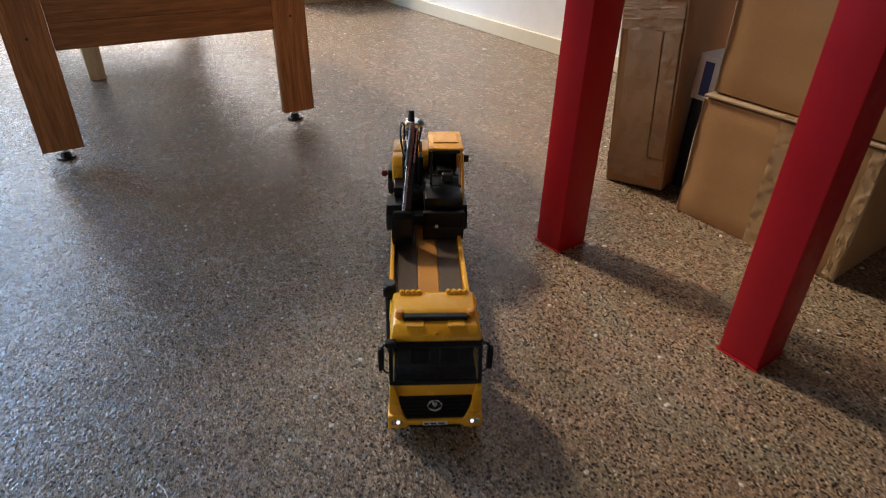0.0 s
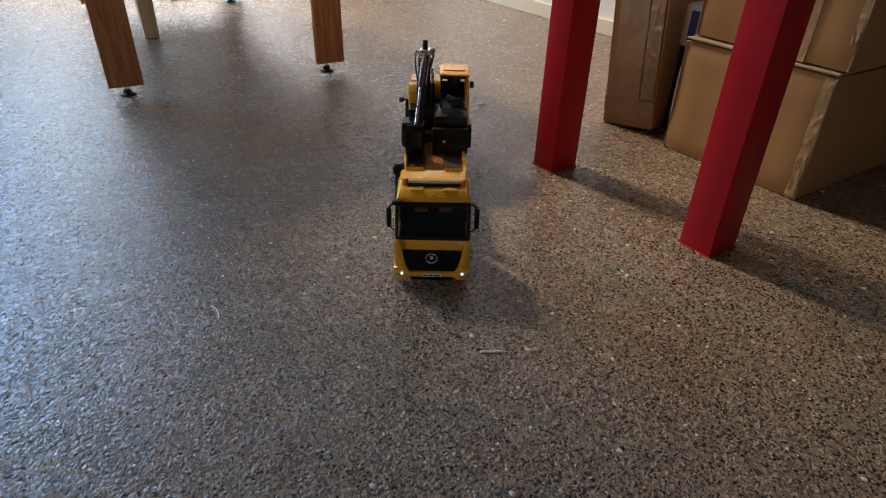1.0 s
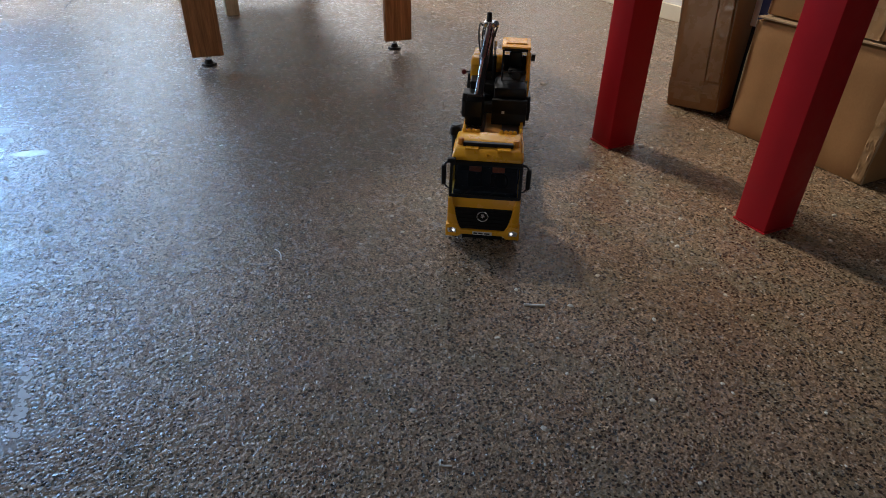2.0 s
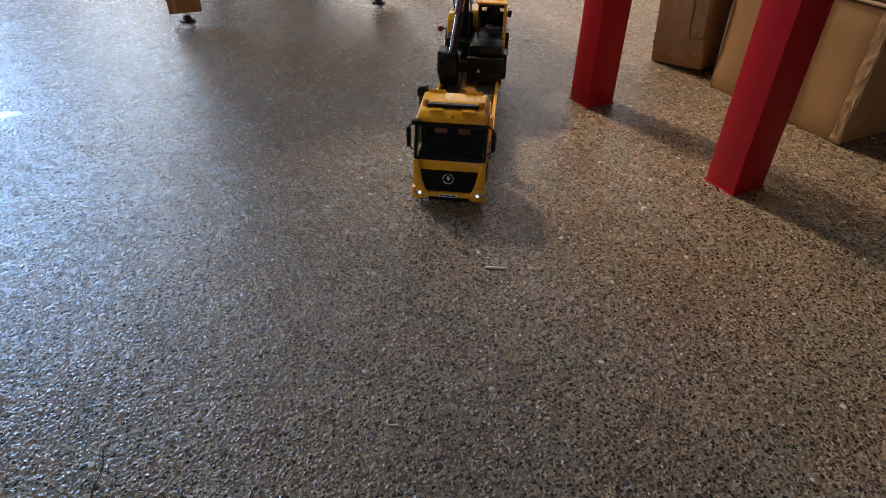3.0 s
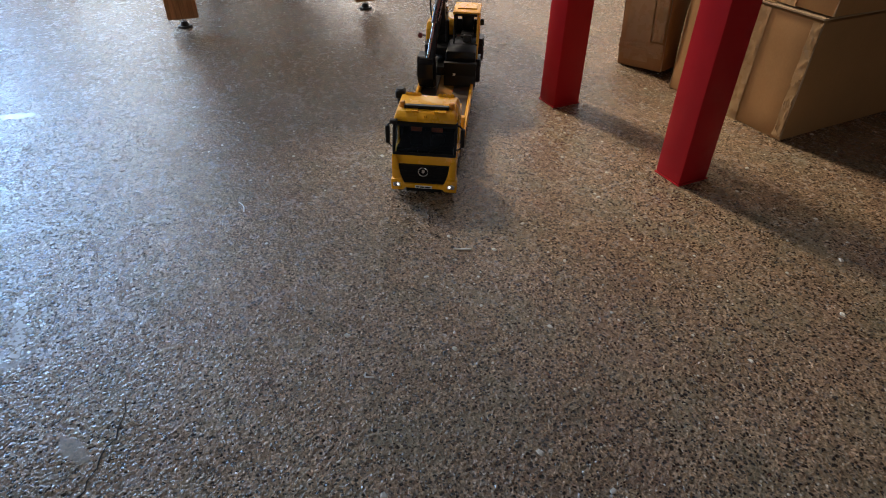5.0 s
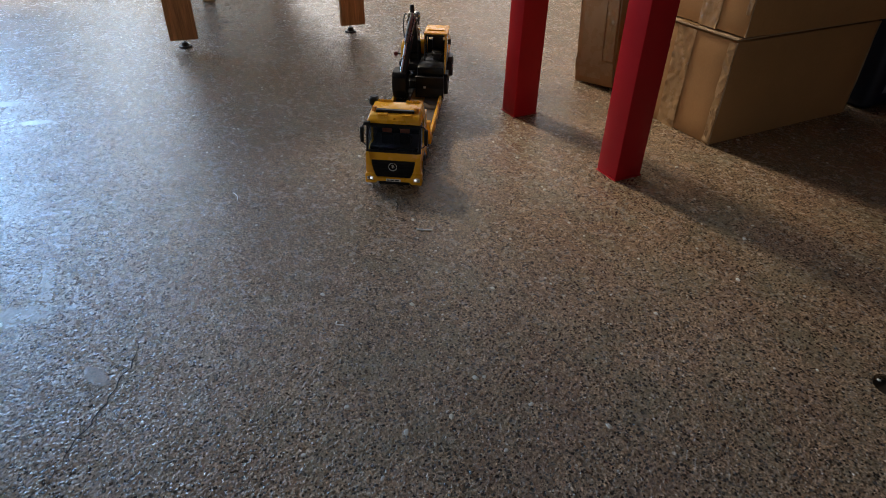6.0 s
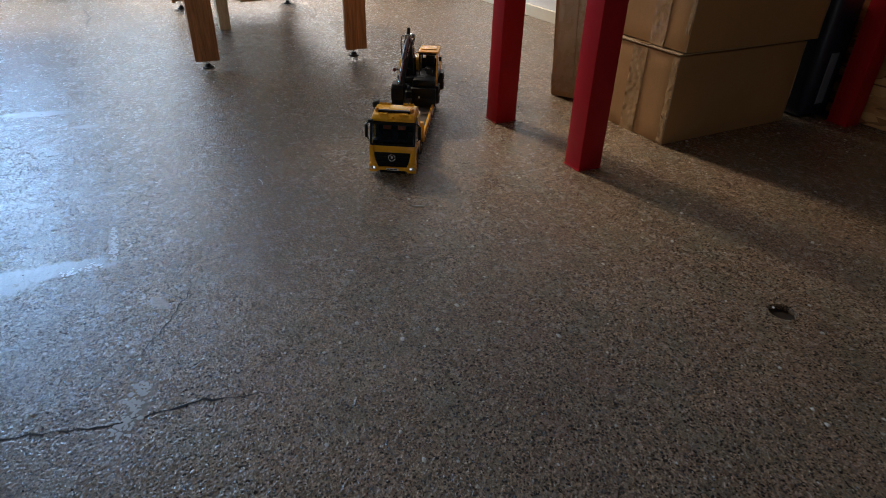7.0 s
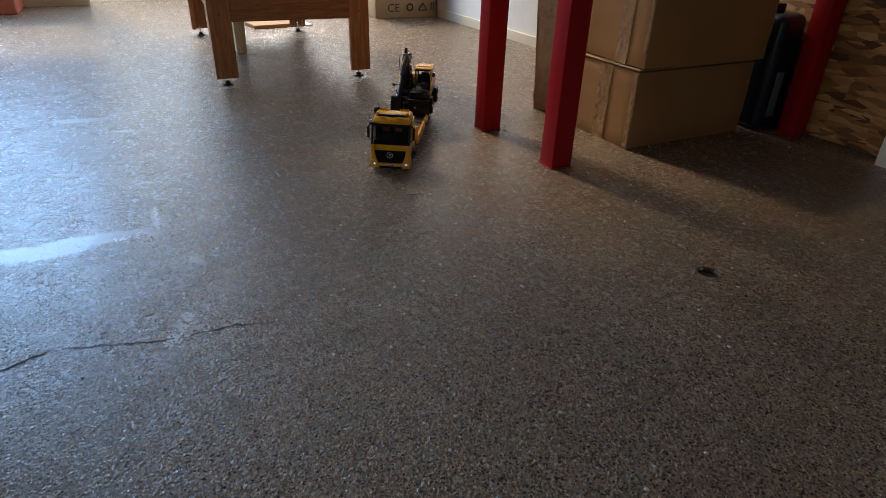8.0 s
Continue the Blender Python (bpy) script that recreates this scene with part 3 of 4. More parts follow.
def symbols():
    """Printed marks on the far carton: CE, ring, triangle, bars."""
    t = far
    cu = bpy.data.curves.new("lettering", "FONT")
    cu.body, cu.size, cu.extrude = "CE", 0.085, 0.0002
    cu.align_x = "LEFT"
    ob = new("lettering", cu)
    ob.data.materials.append(INK)
    ob.parent = t
    ob.matrix_basis = pose(0.095, -0.0075, 0.045, 90, 0, 0)
    part("recycling_mark", ring((0.285, -0.007, 0.075), (0, 1, 0), 0.024, 0.005), INK, t)
    tri = bmesh.new()
    for a, b in (((0.36, 0.05), (0.43, 0.05)), ((0.43, 0.05), (0.395, 0.105)), ((0.395, 0.105), (0.36, 0.05))):
        tri = tube([(a[0], -0.007, a[1]), (b[0], -0.007, b[1])], 0.004, 6, tri)
    part("triangle_mark", tri, INK, t)
    for x in (0.465, 0.485):
        part("bar_mark", box(x, x + 0.007, -0.008, -0.0066, 0.045, 0.105), INK, t)


symbols()

# white printed box in the gap behind the tall carton
# Dark block added under it: stands for the shade in the gap.
db = thing("dark_box", pose(-0.780, 1.235, 0.0), "dark block added to stand for shade in the carton gap", "box")
part("body", box(0, 0.082, 0, 0.20, 0, 0.222, 0.002), NAVY, db)
wb = thing("white_box", pose(-0.782, 1.228, 0.2225), "white glossy box with a dark blue print behind the cartons", "box")
part("body", box(0, 0.088, 0, 0.22, 0, 0.100, 0.002), WHITE_CARD, wb)
part("print", box(0.020, 0.042, -0.002, -0.0005, 0.012, 0.086), BLUE_PRINT, wb)

# dark blue canister in the dark corner
can = thing("plastic_canister", pose(-0.42, 1.755, 0.0), "dark blue plastic canister in the dark corner behind boxes", "canister")
part("body", box(-0.08, 0.10, 0.0, 0.15, 0.0, 0.42, 0.03, 4), NAVY, can, smooth=True)
# Grey panel in place of the pale highlight on the plastic.
part("label_panel", box(0.1005, 0.103, 0.05, 0.09, 0.05, 0.22, 0.001), GREY_HIGHLIGHT, can, "pale panel standing for a highlight")
part("cap", cylinder((0.01, 0.075, 0.42), (0.01, 0.075, 0.45), 0.028, seg=24, bevel=0.003), BLACK, can, smooth=True)

pale_box = thing("white_box", pose(0.105, NORTH - 0.10, 0.0, 0, 0, -4), "small white box standing against the strand board", "box")
part("body", box(0, 0.20, 0, 0.07, 0, 0.16, 0.002), WHITE_CARD, pale_box)


# ---------------------------------------------------------------- toy truck
def wheel(parent, x, y, z, r, w, side, rim_mat, lugs=True, name="wheel"):
    """side: +1 or -1, the way the rim faces."""
    y0, y1 = sorted((y, y - side * w))
    ty = bmesh.new()
    n = 32
    prof = [(0.62, 0.0), (0.90, 0.0), (0.985, 0.10), (1.0, 0.22), (1.0, 0.78), (0.985, 0.90), (0.90, 1.0), (0.62, 1.0)]
    rows = []
    for i in range(n):
        a = 2 * math.pi * i / n
        lug = 1.0 - (0.035 if (lugs and i % 2) else 0.0)
        rows.append([ty.verts.new((x + r * q * (lug if q > 0.97 else 1) * math.cos(a), y0 + s * (y1 - y0), z + r * q * (lug if q > 0.97 else 1) * math.sin(a))) for q, s in prof])
    m = len(prof)
    for i in range(n):
        for j in range(m):
            ty.faces.new((rows[i][j], rows[i][(j + 1) % m], rows[(i + 1) % n][(j + 1) % m], rows[(i + 1) % n][j]))
    bmesh.ops.recalc_face_normals(ty, faces=ty.faces)
    wh = part(name, cylinder((x, y - side * w * 0.9, z), (x, y - side * w * 0.12, z), r * 0.62, seg=24), rim_mat, parent, smooth=True)
    part("tyre", ty, RUBBER, wh, "black ribbed rubber tyre", True)
    part("hub", cylinder((x, y - side * w * 0.3, z), (x, y + side * 0.0005, z), r * 0.3, r * 0.2, 16), SILVER, wh, smooth=True)
    return wh


def toy_truck():
    t = thing("toy_truck", pose(-0.462, 0.304, 0.0, 0, 0, -32), "yellow toy flatbed truck carrying a toy excavator on concrete", "toy truck")
    hw = 0.060
    # lower cab with bumper and bonnet
    prof = [(-0.001, 0.022), (0.0, 0.034), (-0.001, 0.064), (-0.003, 0.083), (-0.110, 0.083), (-0.112, 0.030), (-0.085, 0.030), (-0.080, 0.047), (-0.068, 0.057), (-0.050, 0.057), (-0.038, 0.047), (-0.033, 0.022)]
    cab = part("cab", prism(prof, "y", -hw, hw, 0.002), YELLOW, t, smooth=True)
    # corner fairings beside the radiator grille
    for s in (-1, 1):
        part("corner_fairing", prism([(s * 0.0605, 0.040), (s * 0.0595, 0.083), (s * 0.053, 0.083), (s * 0.048, 0.064), (s * 0.042, 0.034), (s * 0.052, 0.030)], "x", -0.012, 0.0028, 0.0012), YELLOW, cab, smooth=True)
    # bumper: lips at both ends, cut away in the middle
    bump = [(-0.0625, 0.011), (-0.0625, 0.033), (-0.043, 0.037), (-0.036, 0.025), (0.036, 0.025), (0.043, 0.037), (0.0625, 0.033), (0.0625, 0.011), (0.040, 0.011), (0.035, 0.0165), (-0.035, 0.0165), (-0.040, 0.011)]
    bumper = part("bumper", prism(bump, "x", -0.020, 0.0045, 0.0014), YELLOW, cab, smooth=True)
    part("lower_grille", box(-0.019, 0.001, -0.034, 0.034, 0.0085, 0.0162), BLACK, cab)
    gr = [(-0.0475, 0.0655), (-0.0465, 0.050), (-0.038, 0.0265), (0.038, 0.0265), (0.0465, 0.050), (0.0475, 0.0655)]
    part("grille", prism(gr, "x", -0.004, 0.0022, 0.0006), BLACK, cab, "black honeycomb radiator grille")
    for i in range(5):
        z = 0.031 + i * 0.0072
        half = 0.0365 + (0.0085 if z > 0.047 else (z - 0.0265) * 0.4)
        part("grille_slat", box(0.0018, 0.0034, -half, half, z, z + 0.0022, 0.0004), BLACK, cab)
    part("emblem_ring", ring((0.0042, -0.001, 0.0525), (1, 0, 0), 0.0088, 0.0009), CHROME, cab, "round silver emblem", True)
    part("emblem_disc", cylinder((0.002, -0.001, 0.0525), (0.0038, -0.001, 0.0525), 0.0042, 0.003, 18), CHROME, cab, smooth=True)
    for s in (-1, 1):
        hl = part("headlight", prism([(s * 0.0445, 0.0185), (s * 0.058, 0.0185), (s * 0.0595, 0.026), (s * 0.052, 0.029), (s * 0.0445, 0.0265)], "x", 0.0, 0.0052, 0.0006), CHROME, cab, "clear headlight")
        part("bulb", cylinder((0.0045, s * 0.0490, 0.0235), (0.0063, s * 0.0490, 0.0235), 0.0029, 0.0022, 14), LAMP_WHITE, hl, smooth=True)
        part("bulb", cylinder((0.0045, s * 0.0555, 0.0232), (0.0058, s * 0.0555, 0.0232), 0.0018, 0.0015, 12), SILVER, hl, smooth=True)
    part("number_plate", box(0.0045, 0.0055, -0.0165, 0.0165, 0.0175, 0.0235, 0.0003), PLATE_WHITE, cab)
    for y0, y1 in ((-0.0145, -0.0085), (-0.0065, 0.0015), (0.0035, 0.013)):
        part("plate_bar", box(0.0054, 0.0058, y0, y1, 0.0192, 0.0218), INK, cab)
    # wheel arches and steps
    for s in (-1, 1):
        y0, y1 = sorted((s * 0.050, s * 0.0612))
        part("wheel_arch", prism([(-0.030, 0.020), (-0.036, 0.046), (-0.050, 0.060), (-0.068, 0.060), (-0.083, 0.047), (-0.088, 0.030), (-0.0835, 0.030), (-0.079, 0.045), (-0.067, 0.0555), (-0.051, 0.0555), (-0.040, 0.044), (-0.034, 0.020)], "y", y0, y1), DARK_GREY, cab)
        for x in (-0.018, -0.10):
            part("step", box(x - 0.010, x + 0.006, *sorted((s * 0.046, s * 0.0605)), 0.012, 0.0155, 0.0006), BLACK, cab)
        part("door_handle", box(-0.098, -0.086, *sorted((s * 0.0595, s * 0.0618)), 0.070, 0.0735, 0.0005), BLACK, cab)
        part("door_seam", box(-0.0305, -0.0297, *sorted((s * 0.0590, s * 0.06025)), 0.058, 0.083), INK, cab)
    # glasshouse
    for s in (-1, 1):
        part("pillar", prism([(-0.0035, 0.083), (-0.0095, 0.083), (-0.0265, 0.142), (-0.0195, 0.142)], "y", *sorted((s * 0.0545, s * 0.0595)), 0.0008), BLACK, cab)
        part("pillar", box(-0.066, -0.061, *sorted((s * 0.0555, s * 0.0595)), 0.083, 0.142), YELLOW, cab)
        part("quarter_panel", box(-0.112, -0.066, *sorted((s * 0.0555, s * 0.0595)), 0.083, 0.143, 0.001), YELLOW, cab)
        part("side_window", prism([(-0.0105, 0.084), (-0.0605, 0.084), (-0.0605, 0.141), (-0.027, 0.141)], "y", *sorted((s * 0.0568, s * 0.0578))), GLASS, cab, "tinted side window")
    part("rear_wall", box(-0.112, -0.107, -0.056, 0.056, 0.083, 0.143), YELLOW, cab)
    part("windscreen", prism([(-0.0045, 0.0835), (-0.0058, 0.0835), (-0.0220, 0.1415), (-0.0205, 0.1415)], "y", -0.0543, 0.0543), GLASS, cab, "dark tinted windscreen")
    part("windscreen_band", prism([(-0.0025, 0.0825), (-0.0045, 0.0825), (-0.0057, 0.0872), (-0.0040, 0.0872)], "y", -0.0585, 0.0585), BLACK, cab)
    part("windscreen_band", prism([(-0.0175, 0.1335), (-0.0198, 0.1335), (-0.0220, 0.1418), (-0.0195, 0.1418)], "y", -0.0585, 0.0585), BLACK, cab)
    for y in (-0.038, 0.004):
        part("wiper", tube([(-0.0025, y, 0.087), (-0.0075, y + 0.018, 0.098), (-0.0092, y + 0.034, 0.1035)], 0.0008, 6), BLACK, cab)
    # inside
    part("cab_lining", box(-0.1065, -0.1045, -0.055, 0.055, 0.0835, 0.1405), BLACK, cab, "black cab lining")
    part("cab_lining", box(-0.104, -0.030, -0.052, 0.052, 0.1385, 0.1408), BLACK, cab)
    part("cab_lining", box(-0.104, -0.008, -0.0535, 0.0535, 0.0832, 0.0848), BLACK, cab)
    for s in (-1, 1):
        part("cab_lining", box(-0.104, -0.066, *sorted((s * 0.0535, s * 0.0552)), 0.0835, 0.138), BLACK, cab)
    part("dashboard", box(-0.028, -0.010, -0.053, 0.053, 0.083, 0.093, 0.002), BLACK, cab)
    part("steering_wheel", ring((-0.034, 0.024, 0.101), (1, 0, 0.7), 0.0125, 0.0016), BLACK, cab, smooth=True)
    for y in (-0.019, 0.020):
        seat = part("seat", box(-0.050, -0.040, y - 0.013, y + 0.013, 0.083, 0.110, 0.003), BLACK, cab)
        part("headrest", box(-0.046, -0.0385, y - 0.0105, y + 0.0105, 0.1135, 0.1265, 0.002), ORANGE_SEAT, seat, "orange red headrest")
    # roof with a raised rear and a hollow in front
    rp = [(-0.0165, 0.141), (-0.0175, 0.149), (-0.030, 0.1585), (-0.046, 0.160), (-0.054, 0.164), (-0.088, 0.165), (-0.100, 0.160), (-0.101, 0.141)]
    rb = prism(rp, "y", -0.058, 0.058, 0.0035)
    for v in rb.verts:
        if v.co.z > 0.146:
            v.co.y *= 1 - (v.co.z - 0.146) * 5.0
    roof = part("roof", rb, YELLOW, cab, smooth=True)
    part("sun_visor", prism([(-0.010, 0.1375), (-0.0115, 0.1405), (-0.019, 0.1435), (-0.0195, 0.1405)], "y", -0.0585, 0.0585, 0.0008), BLACK, roof, smooth=True)
    part("light_bar", box(-0.047, -0.037, -0.041, 0.041, 0.1585, 0.1655, 0.0016), BLACK, roof, "black roof light bar")
    for s in (-1, 1):
        part("beacon", cylinder((-0.046, s * 0.0455, 0.157), (-0.046, s * 0.0455, 0.170), 0.0058, 0.0048, 18, 0.001), AMBER, roof, "amber roof beacon", True)
        part("roof_hatch", box(-0.040, -0.026, s * 0.026 - 0.011, s * 0.026 + 0.011, 0.157, 0.1602, 0.001), YELLOW, roof)
        for i in range(4):
            y = s * (0.020 + 0.0075 * i)
            part("horn", cylinder((-0.099, y, 0.160), (-0.086, y, 0.1675), 0.0044, 0.0036, 14, 0.0008), YELLOW, roof, smooth=True)
    part("roof_stud", cylinder((-0.022, 0.0, 0.152), (-0.019, 0.0, 0.1565), 0.0025, 0.002, 12), YELLOW, roof, smooth=True)
    # mirrors
    for s in (-1, 1):
        mir = part("mirror", box(-0.022, -0.012, *sorted((s * 0.0655, s * 0.0735)), 0.098, 0.134, 0.003), BLACK, cab, smooth=True)
        part("mirror_glass", box(-0.0228, -0.0222, *sorted((s * 0.067, s * 0.0722)), 0.101, 0.131), CHROME, mir)
        part("mirror_arm", tube([(-0.020, s * 0.058, 0.139), (-0.017, s * 0.063, 0.140), (-0.017, s * 0.0685, 0.134)], 0.0017, 8), BLACK, mir)
        part("mirror_arm", tube([(-0.016, s * 0.058, 0.092), (-0.016, s * 0.063, 0.093), (-0.017, s * 0.0685, 0.099)], 0.0014, 8), BLACK, mir)
    part("kerb_mirror", box(-0.018, -0.008, -0.064, -0.050, 0.140, 0.148, 0.002), BLACK, cab, smooth=True)
    # air intake and exhaust behind the cab
    stack = part("air_intake", cylinder((-0.113, -0.058, 0.045), (-0.113, -0.058, 0.158), 0.0085, seg=18), BLACK, t, "black air intake stack", True)
    part("intake_head", box(-0.124, -0.100, -0.069, -0.050, 0.148, 0.166, 0.005, 3), BLACK, stack, smooth=True)
    part("intake_cover", cylinder((-0.112, -0.0595, 0.1655), (-0.112, -0.0595, 0.1675), 0.0085, 0.0075, 18), DARK_GREY, stack, smooth=True)
    # chassis and bed
    part("chassis", box(-0.66, -0.03, -0.022, 0.022, 0.022, 0.040, 0.002), BLACK, t)
    bed = part("bed", box(-0.69, -0.150, -0.064, 0.064, 0.043, 0.052, 0.0015), YELLOW_DUSTY, t)
    for y0, y1, m in ((-0.056, -0.019, DECK), (0.019, 0.056, DECK), (-0.017, 0.017, YELLOW_DUSTY)):
        part("deck_strip", box(-0.685, -0.155, y0, y1, 0.0525, 0.0545, 0.0005), m, bed)
    for s in (-1, 1):
        part("side_rail", box(-0.69, -0.150, *sorted((s * 0.0585, s * 0.0655)), 0.040, 0.066, 0.0015), YELLOW, bed, smooth=True)
        part("side_box", box(-0.36, -0.20, *sorted((s * 0.036, s * 0.058)), 0.018, 0.040, 0.002), BLACK, bed)
        for i in range(7):
            part("lashing_ring", ring((-0.19 - i * 0.075, s * 0.0662, 0.052), (0, 1, 0), 0.0042, 0.0009, 14), DARK_GREY, bed, smooth=True)
        part("headboard_post", box(-0.160, -0.146, *sorted((s * 0.044, s * 0.064)), 0.052, 0.098, 0.002), YELLOW, bed, smooth=True)
    part("headboard", box(-0.158, -0.148, -0.046, 0.046, 0.052, 0.082, 0.002), YELLOW, bed, smooth=True)
    for s in (-1, 1):
        wheel(t, -0.060, s * 0.058, 0.026, 0.026, 0.018, s, DARK_GREY)
        wheel(t, -0.160, s * 0.058, 0.026, 0.026, 0.018, s, DARK_GREY)
        wheel(t, -0.485, s * 0.058, 0.0215, 0.0215, 0.030, s, DARK_GREY)
        wheel(t, -0.545, s * 0.058, 0.0215, 0.0215, 0.030, s, DARK_GREY)
    for x in (-0.060, -0.160, -0.485, -0.545):
        part("axle", cylinder((x, -0.045, 0.024), (x, 0.045, 0.024), 0.004, seg=12), DARK_GREY, t, smooth=True)
    return t


def beam(pts, w, parent, name, mat, label=""):
    """A flat-sided arm: its outline in x and z, w wide about y = BOOM_Y."""
    return part(name, prism(pts, "y", -w / 2, w / 2, 0.0015), mat, parent, label, True)


def toy_excavator():
    base = pose(-0.462, 0.304, 0.0, 0, 0, -32) @ pose(-0.535, 0.002, 0.0545)
    t = thing("toy_excavator", base, "yellow and black wheeled toy excavator riding on the truck bed", "toy excavator")
    # undercarriage
    part("undercarriage", box(-0.105, 0.105, -0.030, 0.030, 0.020, 0.042, 0.003), BLACK, t)
    for x in (-0.078, 0.078):
        part("axle", cylinder((x, -0.05, 0.029), (x, 0.05, 0.029), 0.007, seg=14), BLACK, t, smooth=True)
        for s in (-1, 1):
            wheel(t, x, s * 0.0765, 0.029, 0.029, 0.027, s, DARK_GREY)
            part("mudguard", prism([(x - 0.03, 0.052), (x - 0.02, 0.061), (x + 0.02, 0.061), (x + 0.032, 0.050), (x + 0.032, 0.047), (x + 0.02, 0.058), (x - 0.02, 0.058), (x - 0.03, 0.049)], "y", *sorted((s * 0.046, s * 0.075))), BLACK, t)
    # blade in front
    blade = part("dozer_blade", prism([(0.118, 0.006), (0.128, 0.004), (0.124, 0.028), (0.128, 0.060), (0.120, 0.062), (0.114, 0.030)], "y", -0.008, 0.068, 0.001), BLACK, t, "black dozer blade", True)
    part("blade_arm", box(0.075, 0.118, 0.01, 0.03, 0.018, 0.028), BLACK, blade)
    part("blade_lamp", box(0.1285, 0.1295, 0.014, 0.020, 0.030, 0.036), PLATE_WHITE, blade)
    part("slew_ring", cylinder((0, 0, 0.042), (0, 0, 0.054), 0.048, seg=30), DARK_GREY, t, smooth=True)
    # upper carriage
    house = part("house", box(-0.105, 0.062, -0.062, 0.064, 0.054, 0.074, 0.004), BLACK, t, smooth=True)
    hood = part("engine_hood", prism([(-0.112, 0.062), (-0.112, 0.102), (-0.100, 0.114), (-0.040, 0.114), (-0.034, 0.108), (-0.034, 0.062)], "y", -0.064, 0.064, 0.004), YELLOW, house, "yellow engine hood", True)
    side = part("side_cover", prism([(-0.034, 0.066), (-0.034, 0.114), (-0.010, 0.112), (0.008, 0.100), (0.012, 0.066)], "y", -0.066, -0.041, 0.0035), YELLOW, house, "yellow side cover", True)
    part("side_slot", box(-0.028, 0.004, -0.0668, -0.0655, 0.080, 0.084), BLACK, side)
    part("front_cover", box(0.012, 0.060, -0.063, -0.042, 0.066, 0.078, 0.003), BLACK, house)
    part("front_hood", box(0.02, 0.112, -0.006, 0.066, 0.050, 0.083, 0.006), BLACK, house, smooth=True)
    part("corner_guard", tube([(0.053, 0.0665, 0.146), (0.066, 0.0675, 0.118), (0.090, 0.0675, 0.080), (0.098, 0.0675, 0.062)], 0.0021, 8), YELLOW, house, "yellow corner guard", True)
    part("marker_stalk", tube([(-0.005, -0.064, 0.080), (-0.003, -0.078, 0.080)], 0.0016, 8), BLACK, house)
    part("marker_lamp", cylinder((0.000, -0.0815, 0.080), (-0.008, -0.0815, 0.080), 0.0062, seg=16, bevel=0.001), RED_LENS, house, "dark red marker lamp", True)
    # operator cab
    cab = part("cab_frame", box(-0.030, 0.062, 0.006, 0.0665, 0.076, 0.084, 0.002), BLACK, house, smooth=True)
    for x in (-0.027, 0.056):
        for y in (0.0085, 0.0640):
            part("cab_pillar", tube([(x, y, 0.084), (x - (0.008 if x > 0 else 0), y, 0.150)], 0.0022, 8), YELLOW if y > 0.03 else BLACK, cab)
    part("cab_pillar", tube([(0.015, 0.0085, 0.084), (0.013, 0.0085, 0.150)], 0.0018, 8), BLACK, cab)
    part("cab_bar", tube([(0.0535, 0.0085, 0.101), (0.0535, 0.0640, 0.101)], 0.0016, 8), DARK_GREY, cab)
    part("cab_back", box(-0.029, -0.0265, 0.010, 0.063, 0.084, 0.118), BLACK, cab)
    part("cab_back_rail", box(-0.029, -0.026, 0.008, 0.065, 0.132, 0.137), YELLOW, cab)
    roof = part("cab_roof", box(-0.034, 0.056, 0.004, 0.0685, 0.149, 0.157, 0.003), YELLOW, cab, "yellow cab roof", True)
    part("roof_hatch", box(-0.016, 0.030, 0.013, 0.060, 0.157, 0.1595, 0.001), YELLOW, roof)
    part("roof_edge", box(0.0555, 0.0585, 0.010, 0.062, 0.1475, 0.1535, 0.001), BLACK, roof)
    seat = part("seat", box(-0.012, 0.018, 0.022, 0.052, 0.084, 0.096, 0.003), BLACK, cab, smooth=True)
    part("backrest", box(-0.016, -0.008, 0.022, 0.052, 0.096, 0.130, 0.003), BLACK, seat, smooth=True)
    part("headrest", box(-0.015, -0.009, 0.029, 0.045, 0.131, 0.143, 0.003), BLACK, seat, smooth=True)
    part("console", box(0.034, 0.048, 0.030, 0.050, 0.084, 0.100, 0.002), DARK_GREY, cab)
    part("rear_window", box(-0.0262, -0.0256, 0.012, 0.062, 0.119, 0.148), GLASS, cab)
    part("side_window", box(-0.024, 0.050, 0.0652, 0.0658, 0.088, 0.148), GLASS, cab)
    part("cab_mirror", box(0.050, 0.053, 0.070, 0.079, 0.128, 0.142, 0.001), BLACK, cab)
    # boom, arm and bucket in their own plane
    by = -0.026
    arm_t = part("boom_foot", box(-0.030, 0.020, by - 0.014, by + 0.014, 0.070, 0.092, 0.002), BLACK, house)

    def arm(name, pts, w, mat, parent, label=""):
        return part(name, prism(pts, "y", by - w / 2, by + w / 2, 0.0014), mat, parent, label, True)
    boom = arm("boom", [(-0.012, 0.078), (0.006, 0.078), (0.030, 0.130), (0.058, 0.178), (0.048, 0.190), (0.034, 0.186), (0.006, 0.138)], 0.020, DARK_GREY, house, "dark grey folded boom")
    stick = arm("stick", [(0.036, 0.196), (0.056, 0.198), (0.066, 0.180), (0.148, 0.070), (0.139, 0.062), (0.050, 0.172)], 0.017, DARK_GREY, house, "dark grey excavator arm")
    part("boom_pin", cylinder((0.048, by - 0.014, 0.184), (0.048, by + 0.014, 0.184), 0.006, seg=16), SILVER, boom, smooth=True)
    cyl = part("arm_cylinder", cylinder((0.052, by, 0.203), (0.104, by - 0.002, 0.142), 0.0058, seg=18, bevel=0.001), GREY_METAL, stick, smooth=True)
    part("cylinder_rod", cylinder((0.104, by - 0.002, 0.142), (0.152, by - 0.003, 0.078), 0.0032, seg=14), CHROME, cyl, "polished piston rod", True)
